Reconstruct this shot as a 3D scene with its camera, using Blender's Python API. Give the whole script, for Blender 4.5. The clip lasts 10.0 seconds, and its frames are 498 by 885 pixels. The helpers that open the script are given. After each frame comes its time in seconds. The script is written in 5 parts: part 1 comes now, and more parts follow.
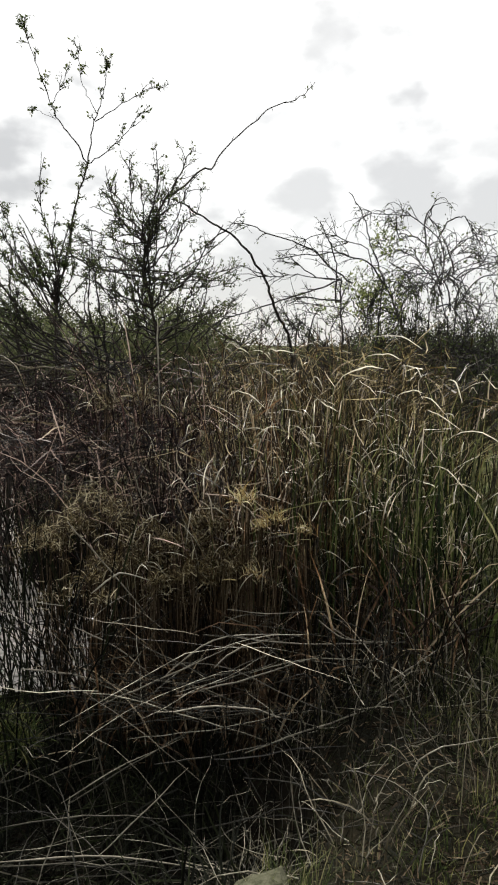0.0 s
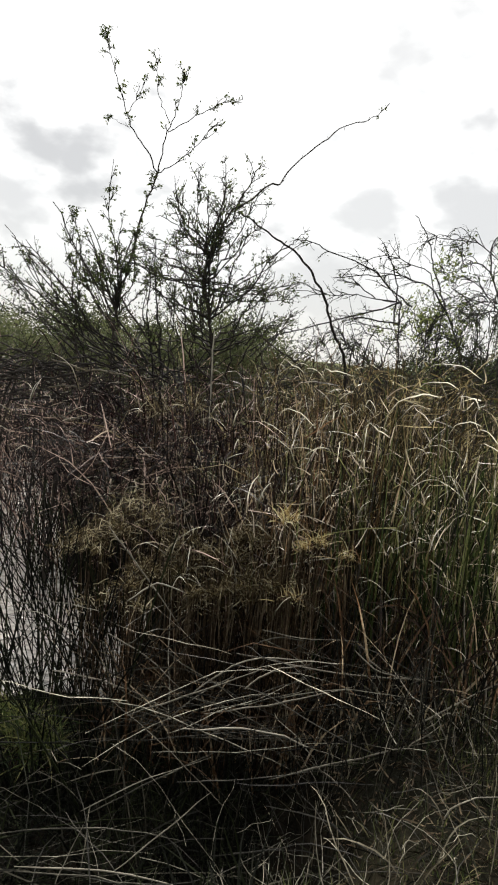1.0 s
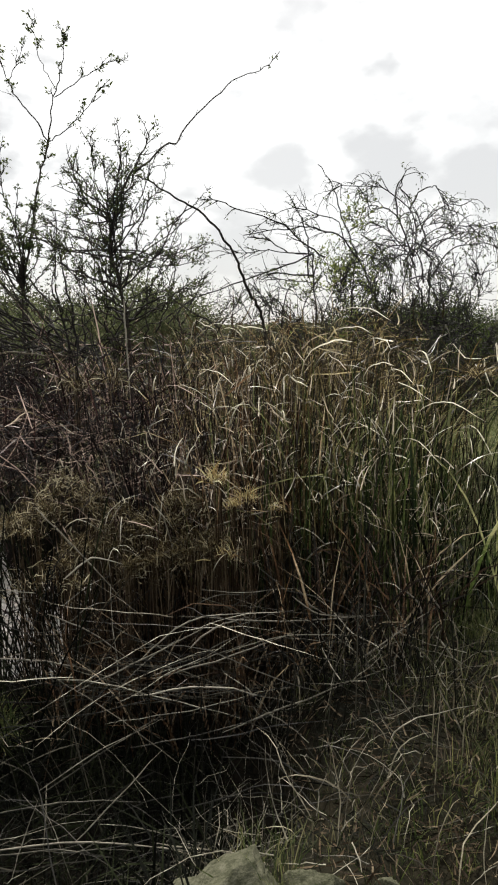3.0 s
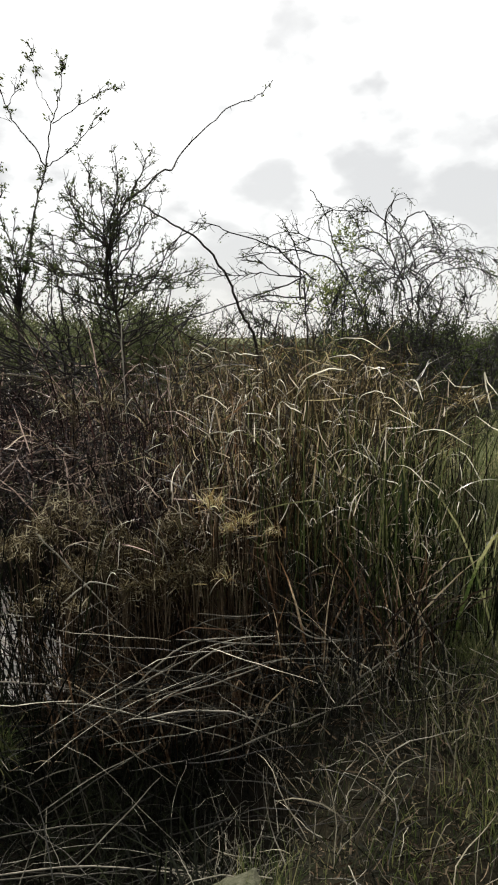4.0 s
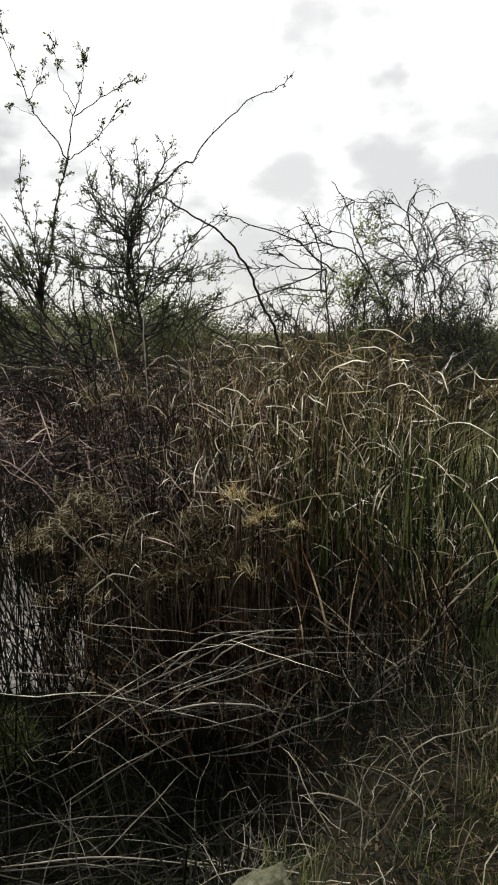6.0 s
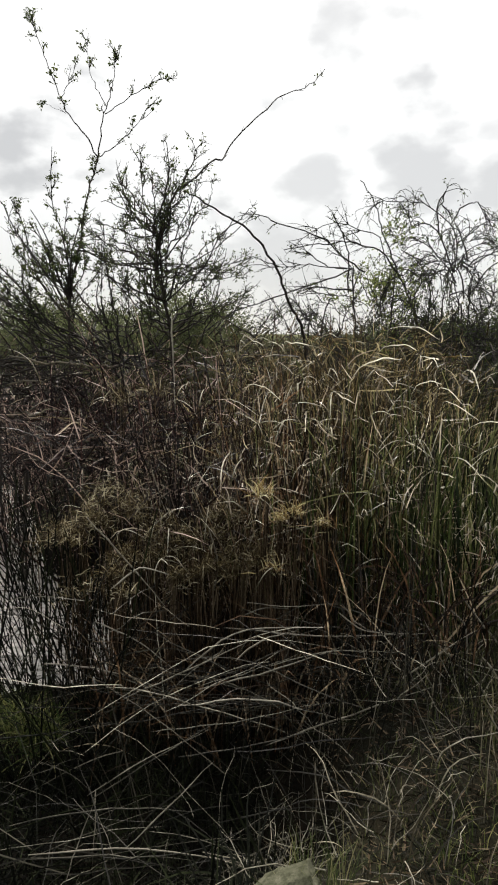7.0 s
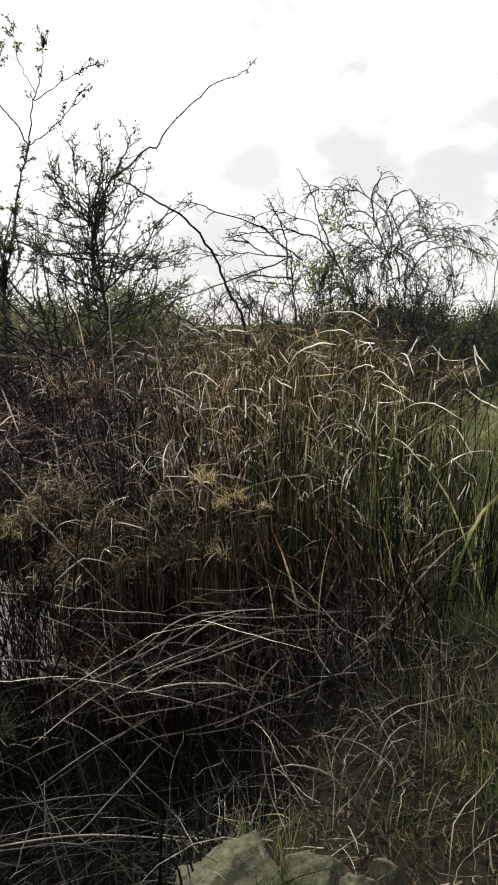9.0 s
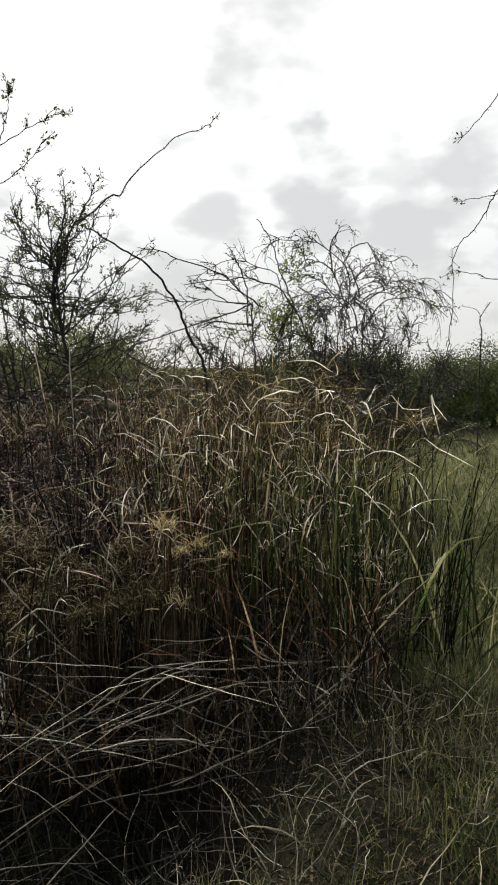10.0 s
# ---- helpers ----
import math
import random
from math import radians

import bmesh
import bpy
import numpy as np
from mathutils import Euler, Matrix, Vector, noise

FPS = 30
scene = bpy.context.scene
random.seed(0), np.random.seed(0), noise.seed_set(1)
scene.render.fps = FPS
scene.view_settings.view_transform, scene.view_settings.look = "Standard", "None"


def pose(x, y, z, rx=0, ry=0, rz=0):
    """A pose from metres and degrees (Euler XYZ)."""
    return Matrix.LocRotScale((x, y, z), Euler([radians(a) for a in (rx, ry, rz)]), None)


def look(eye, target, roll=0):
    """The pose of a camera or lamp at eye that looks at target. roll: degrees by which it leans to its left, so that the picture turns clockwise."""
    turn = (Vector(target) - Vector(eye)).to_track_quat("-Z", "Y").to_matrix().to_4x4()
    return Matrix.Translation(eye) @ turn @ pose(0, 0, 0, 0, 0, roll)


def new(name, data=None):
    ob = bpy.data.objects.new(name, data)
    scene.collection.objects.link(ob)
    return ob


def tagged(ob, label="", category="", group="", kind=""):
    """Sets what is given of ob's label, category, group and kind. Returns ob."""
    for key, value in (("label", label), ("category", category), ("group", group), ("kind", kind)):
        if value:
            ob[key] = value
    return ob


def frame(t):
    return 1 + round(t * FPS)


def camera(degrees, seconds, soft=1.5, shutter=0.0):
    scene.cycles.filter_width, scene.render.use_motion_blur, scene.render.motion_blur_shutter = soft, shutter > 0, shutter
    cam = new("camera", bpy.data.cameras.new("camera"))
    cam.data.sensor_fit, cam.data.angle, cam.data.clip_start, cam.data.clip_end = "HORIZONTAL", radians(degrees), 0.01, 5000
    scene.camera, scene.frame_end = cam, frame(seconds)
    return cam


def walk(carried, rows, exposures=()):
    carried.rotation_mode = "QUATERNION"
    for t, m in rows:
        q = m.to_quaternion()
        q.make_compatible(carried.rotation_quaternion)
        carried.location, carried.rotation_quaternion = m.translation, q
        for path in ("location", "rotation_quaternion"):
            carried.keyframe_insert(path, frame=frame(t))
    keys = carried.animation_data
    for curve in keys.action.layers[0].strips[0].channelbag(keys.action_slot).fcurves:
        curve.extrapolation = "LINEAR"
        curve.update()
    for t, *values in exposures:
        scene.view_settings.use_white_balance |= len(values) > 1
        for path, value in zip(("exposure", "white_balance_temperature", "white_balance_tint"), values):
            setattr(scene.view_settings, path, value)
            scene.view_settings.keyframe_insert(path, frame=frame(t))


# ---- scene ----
# A hand-held camera at eye height on a pond's bank, turning over a thicket of reeds.
cam = camera(39.86, 10.0, soft=2.0)
walk(cam, [
    (0, pose(0.005, 0.003, 1.474, 81.83, -1.46, -0.30)),
    (0.5, pose(-0.005, 0.017, 1.472, 82.52, -2.00, 1.33)),
    (1, pose(-0.017, 0.043, 1.490, 82.66, -5.41, 3.98)),
    (1.5, pose(0.022, 0.119, 1.501, 81.68, -1.07, 5.45)),
    (2, pose(0.069, 0.136, 1.488, 81.16, -1.29, 3.37)),
    (2.5, pose(0.079, 0.074, 1.484, 79.40, -0.70, -0.87)),
    (3, pose(0.072, 0.041, 1.461, 80.16, 0.35, -1.94)),
    (3.2, pose(0.078, 0.024, 1.475, 80.27, 0.42, -1.50)),
    (4.3, pose(0.025, -0.029, 1.541, 81.67, -0.10, -3.14)),
    (4.5, pose(0.028, -0.025, 1.531, 81.80, 0.13, -1.91)),
    (5, pose(-0.004, -0.018, 1.517, 81.32, -0.26, -2.40)),
    (5.2, pose(0.024, -0.005, 1.529, 80.67, -0.08, -1.81)),
    (6.3, pose(0.004, -0.002, 1.509, 81.01, 0.18, -0.98)),
    (6.5, pose(0.000, 0.000, 1.500, 81.10, 0.00, 0.00)),
    (7, pose(-0.025, 0.004, 1.494, 80.93, -0.53, 0.49)),
    (7.5, pose(-0.023, 0.007, 1.494, 81.10, -0.98, -1.23)),
    (8, pose(-0.011, -0.002, 1.495, 81.53, -0.04, -1.66)),
    (8.5, pose(-0.019, -0.011, 1.475, 78.36, 0.72, -1.15)),
    (9, pose(0.010, -0.028, 1.479, 80.15, 0.54, -4.06)),
    (9.5, pose(0.017, -0.039, 1.485, 82.59, -1.74, -5.36)),
    (10, pose(-0.007, -0.011, 1.496, 83.73, -0.43, -7.50)),
], exposures=((0, 0.1), (1, 0.16), (2, 0.11), (2.5, 0.17), (3.2, 0.16), (4.3, 0.1), (5, 0.08), (7, 0.07), (8, 0.1), (8.5, 0.22), (9, 0.23), (9.5, 0.12), (10, 0.0)))

# ------------------------------------------------------------------ light
SUN_EL, SUN_AZ = radians(46), radians(-14)      # azimuth from straight ahead, to the right
way_to_sun = Vector((math.sin(SUN_AZ) * math.cos(SUN_EL), math.cos(SUN_AZ) * math.cos(SUN_EL), math.sin(SUN_EL)))
sun_data = bpy.data.lights.new("sun", "SUN")
sun_data.energy, sun_data.angle, sun_data.color = 5.0, radians(2.5), (1.0, 0.94, 0.84)
sun = new("sun", sun_data)
sun.matrix_world = look(way_to_sun * 60, (0, 0, 0))

world = bpy.data.worlds.new("overcast_sky")
world.use_nodes = True
scene.world = world


def sky():
    nt = world.node_tree
    N, L = nt.nodes, nt.links
    N.clear()
    out, bg = N.new("ShaderNodeOutputWorld"), N.new("ShaderNodeBackground")
    tex = N.new("ShaderNodeTexSky")
    tex.sky_type, tex.sun_disc = "NISHITA", False
    tex.sun_elevation, tex.sun_rotation = SUN_EL, SUN_AZ
    co = N.new("ShaderNodeTexCoord")

    def math_node(op, a, b=None, clamp=False):
        n = N.new("ShaderNodeMath")
        n.operation, n.use_clamp = op, clamp
        for i, v in enumerate((a, b)):
            if v is None:
                continue
            if isinstance(v, (int, float)):
                n.inputs[i].default_value = v
            else:
                L.new(v, n.inputs[i])
        return n.outputs[0]

    def step(v, lo, hi):
        n = N.new("ShaderNodeMapRange")
        n.interpolation_type = "SMOOTHSTEP"
        n.inputs["From Min"].default_value, n.inputs["From Max"].default_value = lo, hi
        L.new(v, n.inputs["Value"])
        return n.outputs["Result"]

    def cloud_noise(scale, detail, off):
        m = N.new("ShaderNodeMapping")
        m.inputs["Location"].default_value = off
        m.inputs["Scale"].default_value = (scale, scale, scale * 1.7)
        L.new(co.outputs["Generated"], m.inputs["Vector"])
        t = N.new("ShaderNodeTexNoise")
        t.inputs["Scale"].default_value, t.inputs["Detail"].default_value = 1.0, detail
        L.new(m.outputs["Vector"], t.inputs["Vector"])
        return t.outputs["Fac"]

    broad, fine, billow = cloud_noise(3.0, 5, (1.3, 0.4, 2.1)), cloud_noise(16.0, 6, (0.2, 3.4, 1.0)), cloud_noise(7.0, 3, (4.1, 0.7, 2.6))
    # grey cloud bellies over the pond, and grey all along the horizon
    grey = math_node("MULTIPLY", step(broad, 0.60, 0.80), 0.7)
    ruffle = math_node("ADD", math_node("MULTIPLY", math_node("SUBTRACT", billow, 0.5), 5.0), math_node("MULTIPLY", math_node("SUBTRACT", fine, 0.5), 3.0))
    for az, el, size, depth in CLOUDS:
        a, e = radians(az), radians(el)
        c = Vector((math.sin(a) * math.cos(e), math.cos(a) * math.cos(e), math.sin(e)))
        d = N.new("ShaderNodeVectorMath")
        d.operation = "DISTANCE"
        L.new(co.outputs["Generated"], d.inputs[0])
        d.inputs[1].default_value = c
        edge = math_node("ADD", d.outputs["Value"], math_node("MULTIPLY", ruffle, size))
        grey = math_node("MAXIMUM", grey, math_node("MULTIPLY", step(math_node("SUBTRACT", size, edge), -size * 0.55, size * 1.0), depth))
    xyz = N.new("ShaderNodeSeparateXYZ")
    L.new(co.outputs["Generated"], xyz.inputs[0])
    low = math_node("MULTIPLY", step(xyz.outputs["Z"], 0.30, 0.02), 0.55)
    grey = math_node("MAXIMUM", grey, low)
    tone = N.new("ShaderNodeMix")
    tone.data_type = "RGBA"
    tone.inputs["A"].default_value, tone.inputs["B"].default_value = (1.16, 1.155, 1.13, 1), (0.54, 0.54, 0.54, 1)
    L.new(grey, tone.inputs["Factor"])
    # a little of the clear sky's colour shows through the cloud layer
    scaled = N.new("ShaderNodeVectorMath")
    scaled.operation = "SCALE"
    scaled.inputs["Scale"].default_value = 0.09
    L.new(tex.outputs["Color"], scaled.inputs[0])
    mix = N.new("ShaderNodeMix")
    mix.data_type = "RGBA"
    mix.inputs["Factor"].default_value = 0.9
    L.new(scaled.outputs[0], mix.inputs["A"])
    # the cloud layer is bright on the sun's side and dull on the other
    dot = N.new("ShaderNodeVectorMath")
    dot.operation = "DOT_PRODUCT"
    L.new(co.outputs["Generated"], dot.inputs[0])
    dot.inputs[1].default_value = way_to_sun
    glow = N.new("ShaderNodeMapRange")
    glow.inputs["From Min"].default_value, glow.inputs["From Max"].default_value = -0.35, 0.5
    glow.inputs["To Min"].default_value, glow.inputs["To Max"].default_value = 0.31, 1.0
    L.new(dot.outputs["Value"], glow.inputs["Value"])
    lit = N.new("ShaderNodeVectorMath")
    lit.operation = "SCALE"
    L.new(tone.outputs["Result"], lit.inputs[0])
    L.new(glow.outputs["Result"], lit.inputs["Scale"])
    L.new(lit.outputs[0], mix.inputs["B"])
    L.new(mix.outputs["Result"], bg.inputs["Color"])
    bg.inputs["Strength"].default_value = 1.0
    L.new(bg.outputs[0], out.inputs["Surface"])


# azimuth to the right, elevation, size and depth of grey of each cloud belly
CLOUDS = ((12.3, 13.2, 0.075, 0.66), (5.0, 11.8, 0.070, 0.60), (19.4, 14.2, 0.050, 0.45), (20.3, 9.6, 0.070, 0.66), (23.2, 14.6, 0.075, 0.60),
          (9.6, 24.8, 0.075, 0.52), (-21.8, 14.3, 0.065, 0.85), (-18.0, 13.0, 0.060, 0.85), (-23.2, 9.8, 0.075, 0.66), (26.5, 7.5, 0.090, 0.66),
          (1.0, 5.4, 0.075, 0.66), (6.4, 14.8, 0.045, 0.40), (15.5, 10.5, 0.045, 0.5))
sky()


# ------------------------------------------------------------------ materials
def material(name, colours, rough=0.6, through_light=0.0, spread=1.0, grain=60.0, stain=3.0, bump=0.0, tip=None, gloss=0.35, skew=1.0):
    """colours: dark to light, chosen piece by piece, the lighter ones the rarer the lower skew is; grain and stain: scales of fine and broad variation, per metre."""
    m = bpy.data.materials.new(name)
    m.use_nodes = True
    nt = m.node_tree
    N, L = nt.nodes, nt.links
    bsdf = N["Principled BSDF"]
    geo = N.new("ShaderNodeNewGeometry")
    co = N.new("ShaderNodeTexCoord")
    n1, n2 = N.new("ShaderNodeTexNoise"), N.new("ShaderNodeTexNoise")
    n1.inputs["Scale"].default_value, n1.inputs["Detail"].default_value = grain, 7
    n2.inputs["Scale"].default_value, n2.inputs["Detail"].default_value = stain, 3
    for n in (n1, n2):
        L.new(co.outputs["Object"], n.inputs["Vector"])
    ramp = N.new("ShaderNodeValToRGB")
    while len(ramp.color_ramp.elements) < len(colours):
        ramp.color_ramp.elements.new(0.5)
    for i, (el, c) in enumerate(zip(ramp.color_ramp.elements, colours)):
        el.position, el.color = (i / max(1, len(colours) - 1)) ** skew, (*c, 1)

    def mth(op, a, b):
        n = N.new("ShaderNodeMath")
        n.operation = op
        for i, v in enumerate((a, b)):
            if isinstance(v, (int, float)):
                n.inputs[i].default_value = v
            else:
                L.new(v, n.inputs[i])
        return n.outputs[0]

    info = N.new("ShaderNodeObjectInfo")
    each = mth("FRACT", mth("ADD", geo.outputs["Random Per Island"], info.outputs["Random"]), 0.0)
    pick = mth("MULTIPLY", each, spread)
    pick = mth("ADD", pick, mth("MULTIPLY", mth("SUBTRACT", n2.outputs["Fac"], 0.5), 1.3))
    pick = mth("ADD", pick, (1 - spread) * 0.5)
    pick = mth("ADD", pick, mth("MULTIPLY", mth("SUBTRACT", n1.outputs["Fac"], 0.5), 0.6))
    L.new(pick, ramp.inputs["Fac"])
    colour = ramp.outputs["Color"]
    if tip:
        at = N.new("ShaderNodeAttribute")
        at.attribute_name = "along"
        mix = N.new("ShaderNodeMix")
        mix.data_type = "RGBA"
        mp = N.new("ShaderNodeMapRange")
        mp.inputs["From Min"].default_value, mp.inputs["From Max"].default_value = 0.5, 0.85
        L.new(at.outputs["Fac"], mp.inputs["Value"])
        L.new(mp.outputs["Result"], mix.inputs["Factor"])
        L.new(colour, mix.inputs["A"])
        mix.inputs["B"].default_value = (*tip, 1)
        colour = mix.outputs["Result"]
    L.new(colour, bsdf.inputs["Base Color"])
    bsdf.inputs["Roughness"].default_value, bsdf.inputs["Specular IOR Level"].default_value = rough, gloss
    if bump:
        b = N.new("ShaderNodeBump")
        b.inputs["Strength"].default_value, b.inputs["Distance"].default_value = bump, 0.01
        L.new(n1.outputs["Fac"], b.inputs["Height"])
        L.new(b.outputs["Normal"], bsdf.inputs["Normal"])
    if through_light:
        tr, sh = N.new("ShaderNodeBsdfTranslucent"), N.new("ShaderNodeMixShader")
        L.new(colour, tr.inputs["Color"])
        sh.inputs[0].default_value = through_light
        L.new(bsdf.outputs[0], sh.inputs[1])
        L.new(tr.outputs[0], sh.inputs[2])
        L.new(sh.outputs[0], N["Material Output"].inputs["Surface"])
    return m


GREEN_REED = material("green_reed", ((0.008, 0.017, 0.005), (0.038, 0.070, 0.017), (0.130, 0.175, 0.048), (0.52, 0.51, 0.25)), 0.38, 0.45, tip=(0.20, 0.20, 0.085), gloss=0.35, skew=0.64)
DARK_REED = material("dark_reed", ((0.009, 0.015, 0.006), (0.030, 0.048, 0.015), (0.090, 0.120, 0.038), (0.24, 0.25, 0.10)), 0.38, 0.35, gloss=0.35, skew=0.75)
BROWN_REED = material("brown_reed", ((0.008, 0.005, 0.0035), (0.050, 0.028, 0.016), (0.20, 0.115, 0.060), (0.66, 0.54, 0.36)), 0.42, 0.4, gloss=0.3, skew=0.66)
# the heap's deep shadows and sparse highlights are put into these colours
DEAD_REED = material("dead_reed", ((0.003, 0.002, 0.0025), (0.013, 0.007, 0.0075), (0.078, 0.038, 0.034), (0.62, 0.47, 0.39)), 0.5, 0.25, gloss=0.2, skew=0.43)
OLIVE_REED = material("olive_reed", ((0.010, 0.008, 0.004), (0.052, 0.038, 0.017), (0.18, 0.132, 0.056), (0.54, 0.46, 0.26)), 0.42, 0.4, gloss=0.3, skew=0.68)
# dark foot, pale tip: the sun's highlight on the leaf crest is painted in
SUNLIT_LEAF = material("sunlit_leaf", ((0.03, 0.034, 0.014), (0.07, 0.068, 0.032), (0.15, 0.13, 0.068)), 0.3, 0.45, grain=90, tip=(0.88, 0.84, 0.70))
STRAW = material("straw", ((0.018, 0.017, 0.013), (0.060, 0.056, 0.042), (0.16, 0.148, 0.113), (0.46, 0.43, 0.34)), 0.5, 0.0, grain=90, stain=16, gloss=0.22, skew=0.72)
# straw in the hollow, its shade put into the near-black colour
SHADED_STRAW = material("shaded_straw", ((0.003, 0.003, 0.0023), (0.0085, 0.0082, 0.006), (0.020, 0.0185, 0.013), (0.085, 0.078, 0.057)), 0.6, 0.0, gloss=0.15, skew=0.75)
# wet stalks and hollow litter, with shade added to their dark colour
WET_SHADED_REED = material("wet_shaded_reed", ((0.003, 0.0035, 0.0025), (0.008, 0.009, 0.006), (0.024, 0.029, 0.013)), 0.6, gloss=0.06)
# pale scraps that stand in for sunlit fragments in the thicket
SUNLIT_SCRAP = material("sunlit_scrap", ((0.05, 0.037, 0.026), (0.20, 0.16, 0.115), (0.54, 0.46, 0.35), (0.84, 0.78, 0.66)), 0.35, 0.5, gloss=0.5, skew=0.85)
# dry gold, lightened in colour to stand in for sun through a gap
TUFT = material("dry_tuft", ((0.12, 0.055, 0.022), (0.34, 0.25, 0.10), (0.60, 0.55, 0.31)), 0.5, 0.4)
MOSSY_TUFT = material("mossy_tuft", ((0.016, 0.010, 0.005), (0.070, 0.050, 0.024), (0.195, 0.160, 0.080), (0.56, 0.51, 0.36)), 0.65, 0.36, gloss=0.15, skew=0.70)
GRASS = material("grass", ((0.028, 0.040, 0.015), (0.072, 0.094, 0.032), (0.135, 0.15, 0.056), (0.30, 0.275, 0.15)), 0.5, 0.34, gloss=0.2)
FRESH_GRASS = material("fresh_grass", ((0.02, 0.034, 0.010), (0.058, 0.085, 0.024), (0.12, 0.145, 0.042), (0.28, 0.27, 0.11)), 0.5, 0.35, gloss=0.2)
MEADOW = material("meadow_grass", ((0.055, 0.068, 0.028), (0.11, 0.125, 0.052), (0.19, 0.195, 0.095), (0.32, 0.305, 0.18)), 0.5, 0.42, stain=0.8, gloss=0.2)
PALE_STRAW = material("pale_straw", ((0.045, 0.041, 0.031), (0.19, 0.172, 0.13), (0.50, 0.465, 0.37)), 0.45, 0.0, grain=90, stain=16, gloss=0.25)
BLEACHED_STALK = material("bleached_stalk", ((0.12, 0.108, 0.083), (0.27, 0.245, 0.195), (0.48, 0.445, 0.36)), 0.5, 0.0, spread=0.5, grain=90, stain=16, gloss=0.2)
WIRY = material("wiry_grass", ((0.014, 0.011, 0.007), (0.052, 0.043, 0.026), (0.16, 0.135, 0.085), (0.42, 0.375, 0.27)), 0.5, skew=0.85)
BARK = material("bark", ((0.010, 0.008, 0.007), (0.022, 0.018, 0.014), (0.05, 0.04, 0.032)), 0.8, bump=0.4, grain=120)
GREY_BARK = material("grey_bark", ((0.012, 0.011, 0.011), (0.028, 0.025, 0.024), (0.06, 0.055, 0.052)), 0.8, bump=0.4, grain=120)
LEAF = material("thorn_leaf", ((0.028, 0.042, 0.014), (0.068, 0.094, 0.030), (0.13, 0.155, 0.052)), 0.5, 0.42, gloss=0.2)
BRIGHT_LEAF = material("young_leaf", ((0.09, 0.12, 0.03), (0.17, 0.215, 0.055), (0.28, 0.32, 0.10)), 0.5, 0.5)
FAR_LEAF = material("far_leaf", ((0.068, 0.080, 0.036), (0.122, 0.142, 0.066), (0.20, 0.215, 0.11)), 0.6, 0.5, stain=0.4, gloss=0.2)
STONE = material("stone", ((0.018, 0.020, 0.011), (0.050, 0.052, 0.031), (0.092, 0.092, 0.062), (0.145, 0.14, 0.102)), 0.9, spread=0.15, grain=26, stain=9, bump=0.45, gloss=0.1)
LITTER = material("dead_litter", ((0.012, 0.008, 0.005), (0.036, 0.024, 0.014), (0.085, 0.058, 0.033), (0.20, 0.155, 0.10)), 0.7, 0.15, gloss=0.15)
DULL_LEAF = material("dull_leaf", ((0.035, 0.04, 0.018), (0.065, 0.066, 0.03), (0.11, 0.10, 0.05)), 0.6, 0.35, stain=0.6, gloss=0.2)
# near-black puts the shade under the reeds and in the hollow into the soil
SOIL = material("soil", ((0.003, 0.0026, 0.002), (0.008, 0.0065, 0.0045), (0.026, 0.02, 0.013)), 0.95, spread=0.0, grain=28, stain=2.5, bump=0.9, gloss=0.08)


def water_material():
    m = bpy.data.materials.new("pond_water")
    m.use_nodes = True
    N, L = m.node_tree.nodes, m.node_tree.links
    b = N["Principled BSDF"]
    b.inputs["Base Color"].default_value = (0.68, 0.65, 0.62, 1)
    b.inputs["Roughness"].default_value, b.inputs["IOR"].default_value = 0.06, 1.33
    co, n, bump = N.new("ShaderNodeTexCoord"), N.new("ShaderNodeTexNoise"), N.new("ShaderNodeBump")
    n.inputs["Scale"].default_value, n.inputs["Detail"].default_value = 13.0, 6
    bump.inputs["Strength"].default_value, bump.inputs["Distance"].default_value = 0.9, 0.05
    # sky glare on the ripples is painted as pale streaks in the colour
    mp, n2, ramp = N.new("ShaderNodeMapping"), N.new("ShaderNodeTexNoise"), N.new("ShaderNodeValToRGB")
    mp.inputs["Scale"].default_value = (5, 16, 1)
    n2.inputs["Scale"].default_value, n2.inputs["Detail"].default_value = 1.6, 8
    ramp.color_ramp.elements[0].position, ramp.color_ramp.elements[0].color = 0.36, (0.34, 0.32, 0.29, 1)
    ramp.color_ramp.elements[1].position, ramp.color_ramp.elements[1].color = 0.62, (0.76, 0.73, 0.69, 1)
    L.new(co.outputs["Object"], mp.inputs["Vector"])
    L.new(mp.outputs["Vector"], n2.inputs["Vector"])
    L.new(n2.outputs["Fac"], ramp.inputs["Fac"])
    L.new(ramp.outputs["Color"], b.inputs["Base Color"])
    L.new(co.outputs["Object"], n.inputs["Vector"])
    L.new(n.outputs["Fac"], bump.inputs["Height"])
    L.new(bump.outputs["Normal"], b.inputs["Normal"])
    return m


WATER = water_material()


# ------------------------------------------------------------------ builders
rng = np.random.default_rng(7)


